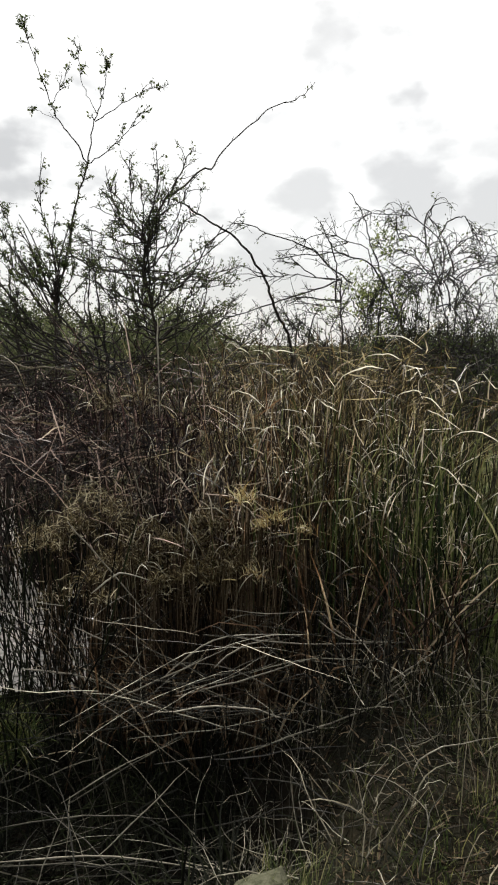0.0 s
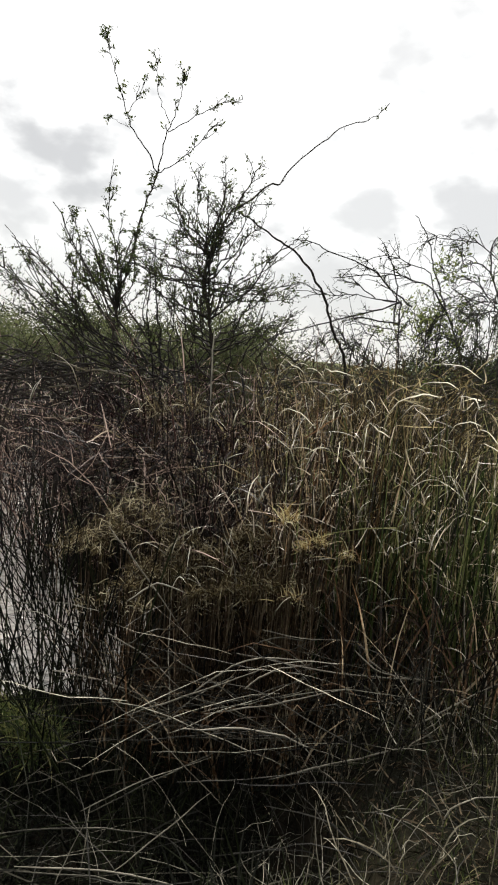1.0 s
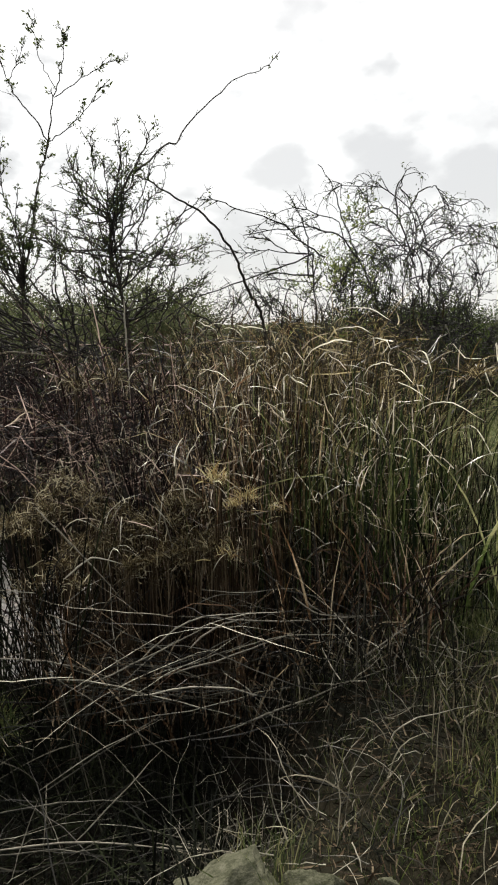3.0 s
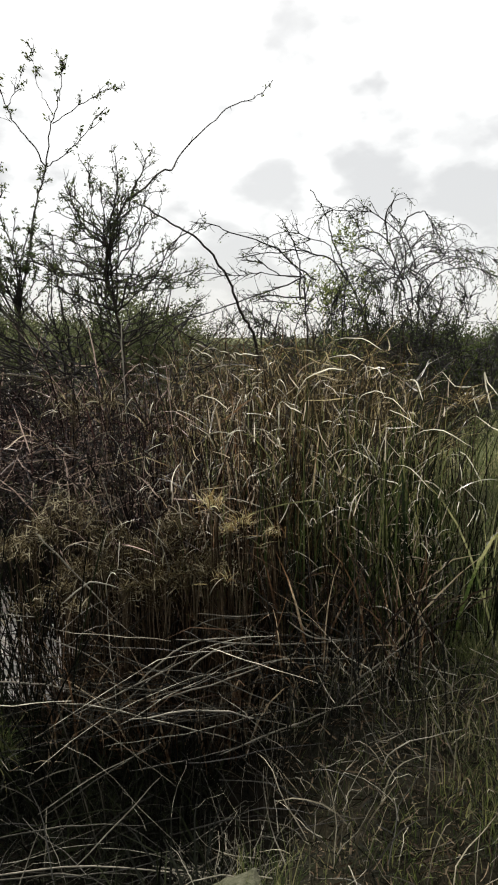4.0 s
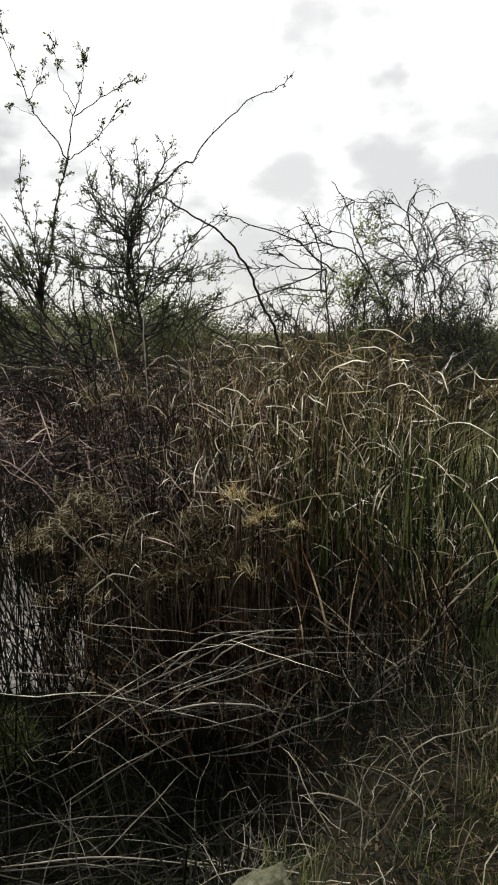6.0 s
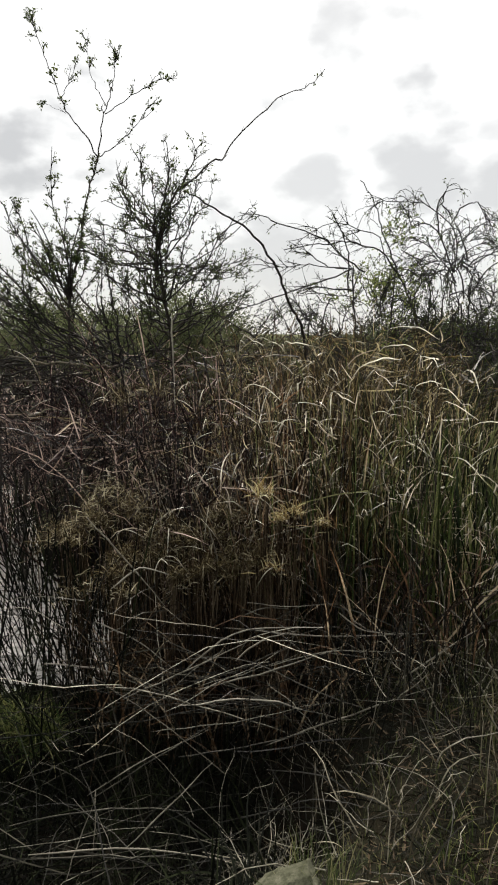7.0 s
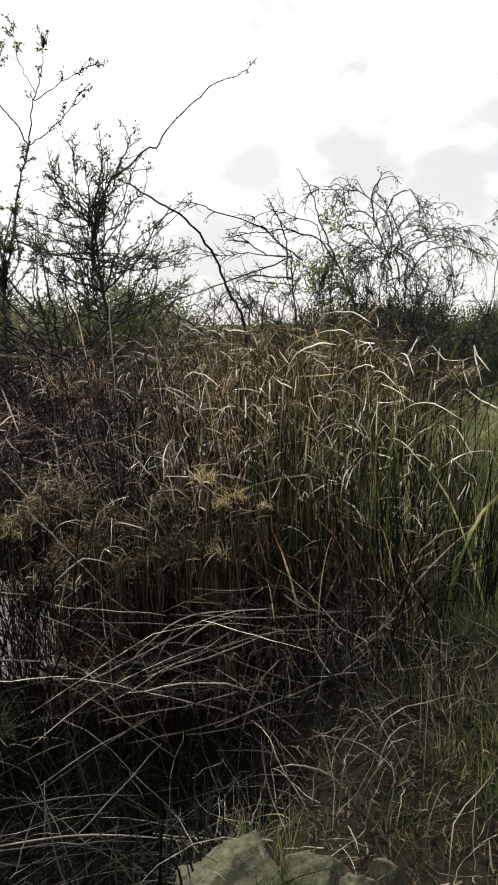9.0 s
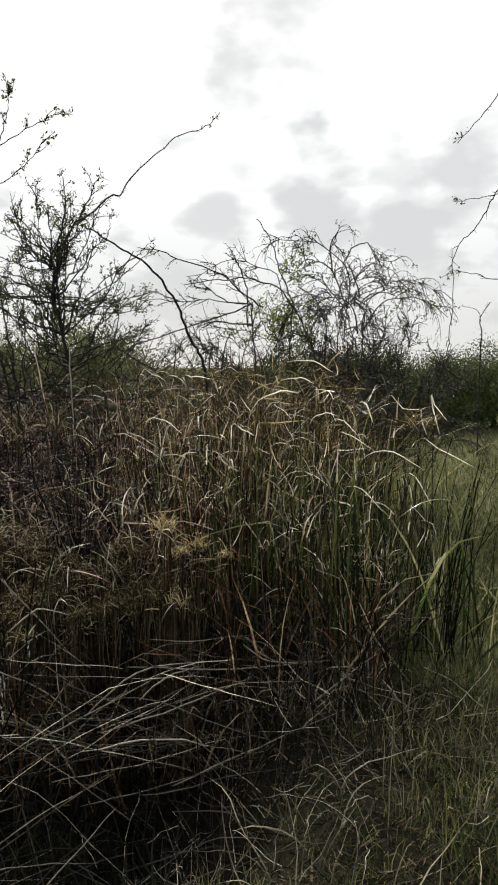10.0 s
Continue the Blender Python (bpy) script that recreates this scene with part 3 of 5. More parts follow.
def arch(foot, peak, tip, width):
    """One pale leaf that rises from the ground beside the nearest clump and arches over."""
    foot, peak, tip = (np.array(p) for p in (foot, peak, tip))
    dx = float(np.sign(foot[0] - tip[0]) * 0.05)
    g = np.array([foot[0] + dx, foot[1], float(ground_z(foot[0] + dx, foot[1])) - 0.02])
    owner = min(clumps, key=lambda o: (o.location.x - g[0]) ** 2 + (o.location.y - g[1]) ** 2)
    jit = rng.uniform(-0.05, 0.05)
    C = smooth_line([g, g * 0.45 + foot * 0.55 + np.array([dx * 0.3, jit, 0]), foot, peak, tip], 16)[None]
    V, F, s = strips(C, np.array([[width * 0.68]]) * np.interp(np.linspace(0, 1, 16), [0, 0.5, 0.72, 0.9, 1], [0.25, 0.4, 1.0, 0.8, 0.1])[None], np.array([rng.normal(0.45, 0.2)]))
    mesh_object("leaf", V, F, SUNLIT_LEAF, owner, "arched leaf with a sun highlight painted on its crest", along=s * 1.1)


arch((0.56, 3.3, 1.43), (0.72, 3.3, 1.53), (0.85, 3.3, 1.47), 0.013)
arch((0.95, 3.25, 0.98), (1.11, 3.25, 1.09), (1.31, 3.25, 0.99), 0.0145)
arch((0.83, 3.2, 0.84), (0.95, 3.2, 0.92), (1.09, 3.2, 0.79), 0.0145)
arch((0.66, 3.3, 0.94), (0.74, 3.3, 0.97), (0.86, 3.3, 0.89), 0.0145)
arch((0.5, 3.5, 0.9), (0.58, 3.5, 0.93), (0.64, 3.5, 0.91), 0.0145)
arch((0.81, 3.3, 0.8), (0.91, 3.3, 0.82), (0.96, 3.3, 0.8), 0.0145)
arch((0.04, 3.6, 1.08), (0.07, 3.6, 1.22), (0.09, 3.6, 1.28), 0.0145)
arch((-0.09, 3.6, 1.14), (0.01, 3.6, 1.22), (0.12, 3.6, 1.14), 0.0145)
arch((0.28, 3.6, 1.34), (0.28, 3.6, 1.45), (0.32, 3.6, 1.48), 0.0145)
arch((0.21, 3.5, 1.16), (0.26, 3.5, 1.28), (0.36, 3.5, 1.17), 0.0145)
arch((0.38, 3.5, 1.14), (0.43, 3.5, 1.19), (0.48, 3.5, 1.17), 0.0145)
arch((0.72, 3.3, 1.17), (0.8, 3.3, 1.27), (0.87, 3.3, 1.26), 0.0145)
arch((-0.11, 3.7, 1.4), (-0.03, 3.7, 1.45), (0.03, 3.7, 1.42), 0.0145)
arch((-0.63, 4.0, 0.92), (-0.55, 4.0, 0.93), (-0.5, 4.0, 0.79), 0.0145)
arch((-0.45, 4.0, 0.84), (-0.37, 4.0, 0.86), (-0.3, 4.0, 0.8), 0.0145)
arch((-0.62, 3.9, 0.8), (-0.52, 3.9, 0.82), (-0.42, 3.9, 0.73), 0.0145)
arch((0.44, 3.4, 1.23), (0.58, 3.4, 1.37), (0.69, 3.4, 1.37), 0.0145)
arch((1.18, 3.5, 1.32), (1.29, 3.5, 1.28), (1.41, 3.5, 1.28), 0.011)
arch((0.64, 3.5, 1.48), (0.65, 3.5, 1.55), (0.72, 3.5, 1.6), 0.01)
arch((0.87, 3.3, 1.11), (0.92, 3.3, 1.17), (1.07, 3.3, 1.08), 0.0145)
arch((0.35, 3.5, 1.15), (0.43, 3.5, 1.17), (0.49, 3.5, 1.14), 0.0145)
arch((0.74, 3.4, 1.31), (0.84, 3.4, 1.38), (0.88, 3.4, 1.33), 0.012)
arch((-0.19, 3.7, 1.06), (-0.13, 3.7, 1.13), (-0.0, 3.7, 1.05), 0.0145)
arch((0.59, 3.6, 1.34), (0.73, 3.6, 1.44), (0.82, 3.6, 1.41), 0.0145)
arch((1.0, 3.4, 1.19), (1.1, 3.4, 1.3), (1.24, 3.4, 1.41), 0.011)
arch((0.98, 3.4, 1.23), (1.04, 3.4, 1.32), (1.09, 3.4, 1.21), 0.0145)
arch((0.3, 3.7, 1.36), (0.36, 3.7, 1.49), (0.42, 3.7, 1.47), 0.0145)
arch((0.12, 3.8, 1.36), (0.18, 3.8, 1.44), (0.28, 3.8, 1.43), 0.0145)
arch((0.6, 3.4, 1.04), (0.7, 3.4, 1.14), (0.78, 3.4, 1.11), 0.0145)
arch((0.83, 3.3, 1.16), (0.89, 3.3, 1.24), (0.98, 3.3, 1.16), 0.0145)
arch((1.19, 3.4, 0.84), (1.3, 3.4, 0.95), (1.42, 3.4, 0.78), 0.0145)
arch((1.51, 3.6, 1.05), (1.6, 3.6, 1.14), (1.76, 3.6, 1.2), 0.012)
arch((1.36, 3.5, 1.09), (1.5, 3.5, 1.06), (1.7, 3.5, 0.96), 0.012)
arch((1.41, 3.45, 1.31), (1.43, 3.45, 1.28), (1.47, 3.45, 1.15), 0.013)
arch((1.41, 3.45, 1.31), (1.44, 3.45, 1.3), (1.51, 3.45, 1.22), 0.009)
arch((1.34, 3.4, 1.24), (1.35, 3.4, 1.22), (1.38, 3.4, 1.15), 0.012)


def pale_leaves(n, x0, x1, y0, y1, z0, z1, length, width=(0.005, 0.012)):
    """Bent pale leaf ends caught all over the thicket, each part of the clump it grew on."""
    for _ in range(n):
        x, y, z = rng.uniform(x0, x1), rng.uniform(y0, y1), rng.uniform(z0, z1)
        f = np.array([[x, y, z]])
        C = bent(f, rng.uniform(0, 6.28, 1), rng.uniform(0.2, 1.2, 1), np.array([rng.uniform(*length)]), rng.uniform(0.3, 1.8, 1), 8,
                 kink=(rng.uniform(0.3, 1.2, 1), rng.uniform(0.1, 0.7, 1)))
        V, F, s = strips(C, taper(1, 8, rng.uniform(*width, 1)), rng.normal(0, 0.5, 1))
        owner = min(clumps, key=lambda o: (o.location.x - x) ** 2 + (o.location.y - y) ** 2)
        mesh_object("leaf", V, F, SUNLIT_LEAF, owner, "bent leaf end with a sun highlight painted on", along=s * 0.6 + 0.4)


pale_leaves(30, 0.3, 1.15, 3.15, 3.8, 0.7, 1.3, (0.12, 0.3), (0.003, 0.007))
pale_leaves(50, -0.5, 0.4, 3.2, 3.9, 0.2, 1.35, (0.12, 0.32), (0.003, 0.007))
pale_leaves(60, 0.3, 1.3, 3.05, 3.5, 0.1, 0.9, (0.12, 0.35), (0.003, 0.008))
pale_leaves(36, -0.6, 0.2, 3.0, 3.5, 0.05, 0.6, (0.10, 0.28), (0.003, 0.007))
pale_leaves(34, -1.9, -0.4, 4.0, 5.2, 0.3, 1.2, (0.12, 0.35), (0.004, 0.008))
pale_leaves(26, -0.6, 1.0, 4.6, 5.3, 1.0, 1.4, (0.15, 0.35), (0.004, 0.008))


# ------------------------------------------------------------------ fallen reeds over the hollow
heap = thing("fallen_reed_heap", (-0.1, 2.7, float(ground_z(-0.1, 2.7))), "fallen straw-coloured reed stalks bridging a dark hollow", "dead reeds")


def straw(a, b, c, radius, mat=BLEACHED_STALK):
    """One long fallen stalk."""
    a, b, c = (np.array(p) for p in (a, b, c))
    sh = rng.uniform(-0.05, 0.05)
    a[1] += sh
    c[1] -= sh
    C = smooth_line([a, b, c], 9)[None]
    C[:, 1:-1] += rng.normal(0, 0.0025, (1, 7, 3))
    V, F = tubes(C, (radius * 0.95 * np.array([0.5, 0.9, 1, 1, 0.95, 0.85, 0.7, 0.5, 0.2]))[None], 5)
    mesh_object("stalk", V, F, mat, heap)


straw((0.04, 2.65, -0.22), (0.39, 2.65, -0.07), (0.76, 2.65, 0.08), 0.0042)
straw((-0.32, 2.6, -0.0), (-0.0, 2.6, 0.02), (0.34, 2.6, -0.07), 0.0042)
straw((-0.25, 2.75, -0.01), (0.09, 2.75, 0.08), (0.38, 2.75, 0.18), 0.0042)
straw((-0.09, 2.7, 0.15), (0.02, 2.7, 0.23), (0.16, 2.7, 0.26), 0.0042)
straw((-0.32, 2.8, 0.02), (-0.1, 2.8, 0.21), (0.18, 2.8, 0.26), 0.0042)
straw((-0.15, 2.9, 0.18), (0.3, 2.9, 0.16), (0.75, 2.9, 0.19), 0.0042)
straw((-0.6, 2.3, -0.19), (-0.36, 2.3, -0.04), (-0.14, 2.3, 0.09), 0.0027, STRAW)
straw((-0.75, 3.0, 0.17), (-0.56, 3.0, 0.08), (-0.37, 3.0, -0.07), 0.0036)
straw((-0.96, 2.9, 0.02), (-0.74, 2.9, -0.01), (-0.51, 2.9, -0.07), 0.0042)
straw((-0.58, 2.75, -0.08), (-0.27, 2.75, 0.08), (-0.0, 2.75, 0.23), 0.0042)
straw((-0.79, 3.1, 0.65), (-0.6, 3.1, 0.41), (-0.41, 3.1, 0.15), 0.0042)
straw((0.89, 2.9, 0.37), (1.01, 2.9, 0.21), (1.15, 2.9, 0.04), 0.0042)
straw((0.92, 2.7, 0.19), (0.99, 2.7, 0.1), (1.07, 2.7, -0.01), 0.0042)
straw((-0.0, 3.3, 0.48), (0.17, 3.3, 0.53), (0.33, 3.3, 0.56), 0.0042)
straw((0.39, 3.0, 0.27), (0.47, 3.0, 0.17), (0.62, 3.0, 0.1), 0.0042)
straw((0.42, 2.8, -0.22), (0.64, 2.8, 0.02), (0.97, 2.8, 0.23), 0.0042)
straw((-0.54, 4.3, 1.61), (-0.535, 4.3, 1.36), (-0.52, 4.3, 1.0), 0.0055)
straw((-0.85, 2.1, -0.18), (-0.5, 2.1, -0.1), (-0.21, 2.1, -0.1), 0.0027, STRAW)
straw((-0.3, 2.4, -0.1), (-0.05, 2.4, -0.06), (0.25, 2.4, 0.01), 0.0027, STRAW)
straw((-0.23, 3.3, 0.16), (-0.2, 3.3, 0.37), (-0.31, 3.3, 0.71), 0.0042)
straw((-0.62, 3.9, 0.74), (-0.52, 3.9, 0.4), (-0.47, 3.9, 0.3), 0.0042)
straw((-0.67, 3.0, 0.33), (-0.54, 3.0, 0.43), (-0.4, 3.0, 0.4), 0.0045)
straw((0.85, 2.9, 0.29), (0.93, 2.9, 0.19), (0.95, 2.9, -0.17), 0.0045)

straw((0.34, 2.8, 0.33), (0.47, 2.8, 0.23), (0.70, 2.8, 0.20), 0.0034)
straw((0.62, 2.2, -0.06), (0.67, 2.2, 0.09), (0.92, 2.2, 0.17), 0.0028)
straw((0.79, 2.2, 0.22), (0.87, 2.2, 0.08), (0.93, 2.2, -0.05), 0.0026)
straw((0.55, 2.6, 0.0), (0.62, 2.6, 0.08), (0.68, 2.6, 0.16), 0.0028)
straw((0.83, 3.0, 0.52), (0.86, 3.0, 0.19), (0.87, 3.0, -0.15), 0.0030)
straw((-0.66, 2.4, -0.29), (-0.46, 2.4, -0.14), (-0.18, 2.4, 0.02), 0.0026)
straw((-0.72, 1.9, -0.13), (-0.35, 1.9, -0.085), (0.01, 1.9, -0.12), 0.0030)
straw((-0.72, 1.9, -0.15), (-0.46, 1.9, -0.11), (-0.20, 1.9, -0.10), 0.0026, STRAW)
straw((-0.43, 2.0, -0.18), (-0.28, 2.0, -0.01), (-0.14, 2.0, 0.16), 0.0026)
straw((-0.59, 1.9, -0.18), (-0.55, 1.9, -0.06), (-0.51, 1.9, 0.05), 0.0018)


def fallen(n, x0, x1, y0, y1, zlo, zhi, mat, r=(0.0012, 0.003), length=(0.3, 1.1), turn=0.5, slope=0.3):
    mid = np.stack([rng.uniform(x0, x1, n), rng.uniform(y0, y1, n), rng.uniform(0, 1, n)], -1)
    mid[:, 2] = zlo + (zhi - zlo) * mid[:, 2]
    az = rng.normal(0, turn, n) + np.where(rng.random(n) < 0.5, 0, np.pi)
    ln = rng.uniform(*length, n)
    tilt = rng.normal(0.0, slope, n)
    d = np.stack([np.cos(az) * np.cos(tilt), np.sin(az) * np.cos(tilt), np.sin(tilt)], -1)
    s = np.linspace(-0.5, 0.5, 7)
    C = mid[:, None] + d[:, None] * (ln[:, None] * s[None])[..., None]
    C[..., 2] -= (rng.uniform(-0.1, 0.5, n) * ln)[:, None] * s[None] ** 2
    C[..., 1] += (rng.normal(0, 0.35, n) * ln)[:, None] * s[None] ** 2
    C += np.cumsum(rng.normal(0, 0.013, C.shape), 1)
    C[..., 2] = np.maximum(C[..., 2], ground_z(C[..., 0], C[..., 1]) + 0.003)
    R = rng.uniform(*r, n)[:, None] * 0.72 * np.array([0.5, 0.9, 1, 0.95, 0.8, 0.6, 0.2])[None]
    for k in range(n):
        V, F = tubes(C[k:k + 1], R[k:k + 1])
        mesh_object("stalk", V, F, mat, heap)


fallen(34, -0.8, 0.9, 2.5, 3.2, -0.2, 0.28, SHADED_STRAW, (0.0022, 0.005), turn=1.0, slope=0.4)
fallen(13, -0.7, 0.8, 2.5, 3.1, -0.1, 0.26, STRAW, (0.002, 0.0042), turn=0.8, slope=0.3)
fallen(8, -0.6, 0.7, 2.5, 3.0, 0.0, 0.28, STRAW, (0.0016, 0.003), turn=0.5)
fallen(22, -1.0, 0.25, 1.7, 2.6, -0.45, -0.08, SHADED_STRAW, (0.001, 0.0021), turn=1.0, slope=0.4)
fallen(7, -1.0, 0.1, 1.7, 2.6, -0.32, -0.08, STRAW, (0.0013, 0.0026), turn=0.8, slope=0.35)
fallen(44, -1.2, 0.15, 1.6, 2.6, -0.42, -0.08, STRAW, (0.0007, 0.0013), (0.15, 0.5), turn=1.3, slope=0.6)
fallen(16, -1.0, -0.05, 1.2, 1.8, -0.42, -0.12, SHADED_STRAW, (0.0009, 0.0018), turn=0.9, slope=0.35)
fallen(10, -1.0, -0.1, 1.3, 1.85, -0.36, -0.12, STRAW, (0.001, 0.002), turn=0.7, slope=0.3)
fallen(30, -1.5, -0.6, 2.5, 3.3, -0.48, 0.05, SHADED_STRAW, (0.0014, 0.0030), (0.4, 1.2), turn=0.9, slope=0.35)
fallen(24, -1.3, -0.7, 2.2, 2.9, -0.45, 0.1, WET_SHADED_REED, (0.002, 0.0045), turn=0.9, slope=0.4)


def bundle(line, n, spread, radius, mats):
    """Thin stalks laid nearly parallel along a line, each cut short at its own ends."""
    P = smooth_line(line, 40)
    for k in range(n):
        a = int(rng.uniform(0, 22))
        e = int(min(39, a + rng.uniform(10, 26)))
        C = P[np.linspace(a, e, 9).astype(int)] + rng.normal(0, 1, 3) * np.array([0.05, spread * 1.6, spread])
        C = C + np.cumsum(rng.normal(0, 0.006, (9, 3)), 0) + np.linspace(-0.5, 0.5, 9)[:, None] * rng.normal(0, 0.14, 3)
        C[:, 2] = np.maximum(C[:, 2], ground_z(C[:, 0], C[:, 1]) + 0.004)
        V, F = tubes(C[None], (rng.uniform(*radius) * np.array([0.4, 0.9, 1, 1, 0.95, 0.85, 0.7, 0.5, 0.2]))[None], 4)
        mesh_object("stalk", V, F, mats[k % len(mats)], heap)


bundle([(-0.74, 2.8, 0.0), (-0.26, 2.8, -0.08), (0.33, 2.8, -0.04), (0.78, 2.8, 0.0)], 14, 0.045, (0.0014, 0.0028), (STRAW, SHADED_STRAW, SHADED_STRAW, STRAW))
bundle([(-0.81, 2.0, -0.23), (-0.59, 2.0, -0.2), (-0.2, 2.0, -0.16), (-0.02, 2.0, -0.18)], 8, 0.03, (0.0012, 0.0022), (STRAW, SHADED_STRAW))
bundle([(-0.44, 2.75, 0.01), (-0.02, 2.75, 0.07), (0.32, 2.75, 0.19)], 9, 0.02, (0.0014, 0.0026), (STRAW, SHADED_STRAW))
bundle([(-0.68, 2.6, -0.02), (-0.13, 2.6, -0.01), (0.17, 2.6, -0.02), (0.4, 2.6, -0.1)], 8, 0.03, (0.0014, 0.0028), (STRAW, SHADED_STRAW))


def fallen_blades(n, x0, x1, y0, y1, z0, z1, mat):
    """Long withered leaves sagging across the hollow, each a part of the heap."""
    for _ in range(n):
        f = np.array([[rng.uniform(x0, x1), rng.uniform(y0, y1), rng.uniform(z0, z1)]])
        side = 0.0 if rng.random() < 0.5 else np.pi
        C = bent(f, side + rng.normal(0, 0.6, 1), rng.normal(1.35, 0.3, 1), rng.uniform(0.25, 0.8, 1), rng.normal(0.35, 0.4, 1), 9, wobble=0.07,
                 kink=(rng.uniform(0.3, 1.6, 1), rng.normal(0, 0.7, 1)))
        C[..., 2] = np.maximum(C[..., 2], ground_z(C[..., 0], C[..., 1]) + 0.004)
        V, F, s = strips(C, taper(1, 9, rng.uniform(0.003, 0.0065, 1), 0.8, 0.3, 0.15), rng.normal(0, 0.7, 1))
        mesh_object("leaf", V, F, mat, heap, along=s)


fallen_blades(26, -0.9, 0.8, 2.5, 3.2, 0.0, 0.35, STRAW)
fallen_blades(8, -0.4, 0.8, 2.6, 3.1, 0.05, 0.3, PALE_STRAW)
fallen_blades(50, -1.0, 0.2, 1.6, 2.6, -0.35, -0.05, SHADED_STRAW)
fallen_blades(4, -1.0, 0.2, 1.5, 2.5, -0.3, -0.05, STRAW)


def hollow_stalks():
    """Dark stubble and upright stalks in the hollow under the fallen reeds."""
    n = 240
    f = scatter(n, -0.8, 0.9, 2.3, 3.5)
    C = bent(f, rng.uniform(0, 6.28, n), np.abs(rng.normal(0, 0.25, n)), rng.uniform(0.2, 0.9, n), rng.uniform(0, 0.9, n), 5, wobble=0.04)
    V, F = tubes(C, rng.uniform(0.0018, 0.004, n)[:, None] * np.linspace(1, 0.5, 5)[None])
    ob = mesh_object("reed_stubble", V, F, SHADED_STRAW)
    tagged(ob, "dark upright stubble of old reeds in the hollow", "dead reeds", kind="stuff")
    n = 900
    f = scatter(n, -0.8, 1.1, 2.9, 3.7)
    C = bent(f, rng.uniform(0, 6.28, n), np.abs(rng.normal(0, 0.4, n)), rng.uniform(0.2, 0.95, n), rng.uniform(0.2, 2.0, n), 6)
    V, F, s = strips(C, taper(n, 6, rng.uniform(0.005, 0.012, n)), rng.normal(0, 0.8, n))
    ob = mesh_object("reed_litter", V, F, BROWN_REED, along=s)
    tagged(ob, "brown withered reed leaves at the foot of the thicket", "dead reeds", kind="stuff")


hollow_stalks()


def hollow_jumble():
    """Stalks and leaves that fill the hollow's floor, its shade put into their colour."""
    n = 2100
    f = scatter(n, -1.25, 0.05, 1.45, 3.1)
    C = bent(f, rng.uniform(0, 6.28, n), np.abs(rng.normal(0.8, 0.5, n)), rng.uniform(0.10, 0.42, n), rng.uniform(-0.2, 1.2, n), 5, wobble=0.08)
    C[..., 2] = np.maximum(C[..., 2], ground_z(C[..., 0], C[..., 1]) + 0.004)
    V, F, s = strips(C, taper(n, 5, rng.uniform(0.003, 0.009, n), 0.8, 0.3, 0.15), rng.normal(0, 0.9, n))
    ob = mesh_object("rotting_reeds", V, F, WET_SHADED_REED, along=s)
    tagged(ob, "reed stalks and leaves on the hollow's floor, shade painted black", "dead reeds", kind="stuff")


hollow_jumble()


# ------------------------------------------------------------------ dark stalks standing in the water
def water_reeds(x, y, rx, ry, n):
    ob = thing("water_reeds", (x, y, WATER_Z), "dark bare reed stalks standing in pond water", "reeds", "reeds in the water")
    a, r = rng.uniform(0, 6.28, n), np.sqrt(rng.uniform(0, 1, n))
    f = np.stack([x + rx * r * np.cos(a), y + ry * r * np.sin(a), np.zeros(n)], -1)
    f[:, 2] = np.maximum(ground_z(f[:, 0], f[:, 1]), WATER_Z - 0.1) - 0.02
    az = np.where(rng.random(n) < 0.7, np.pi, 0.0) + rng.normal(0, 0.6, n)
    C = bent(f, az, np.abs(rng.normal(0.25, 0.22, n)), rng.uniform(0.7, 1.35, n), rng.uniform(0, 0.3, n), 5, wobble=0.02)
    for k in range(n):
        V, F = tubes(C[k:k + 1], rng.uniform(0.003, 0.0072) * np.linspace(1, 0.5, 5)[None])
        mesh_object("stalk", V, F, WET_SHADED_REED, ob)
    n2 = n // 2
    C = bent(f[:n2], rng.uniform(0, 6.28, n2), rng.uniform(0.5, 1.2, n2), rng.uniform(0.4, 0.9, n2), rng.uniform(-0.2, 0.5, n2), 5)
    V, F, s = strips(C, taper(n2, 5, rng.uniform(0.004, 0.008, n2)), rng.normal(0, 0.8, n2))
    rest(mesh_object("foliage", V, F, WET_SHADED_REED, ob, along=s))


for wx, wy, k in ((-0.9, 3.4, 26), (-1.2, 3.6, 18), (-0.95, 4.0, 18), (-1.55, 3.5, 16), (-1.4, 4.4, 12), (-1.1, 3.1, 20), (-0.85, 2.8, 20), (-1.3, 2.75, 14), (-1.1, 4.5, 14), (-1.3, 4.9, 26), (-0.95, 4.75, 22), (-1.75, 5.0, 20)):
    water_reeds(wx, wy, 0.26, 0.28, k)


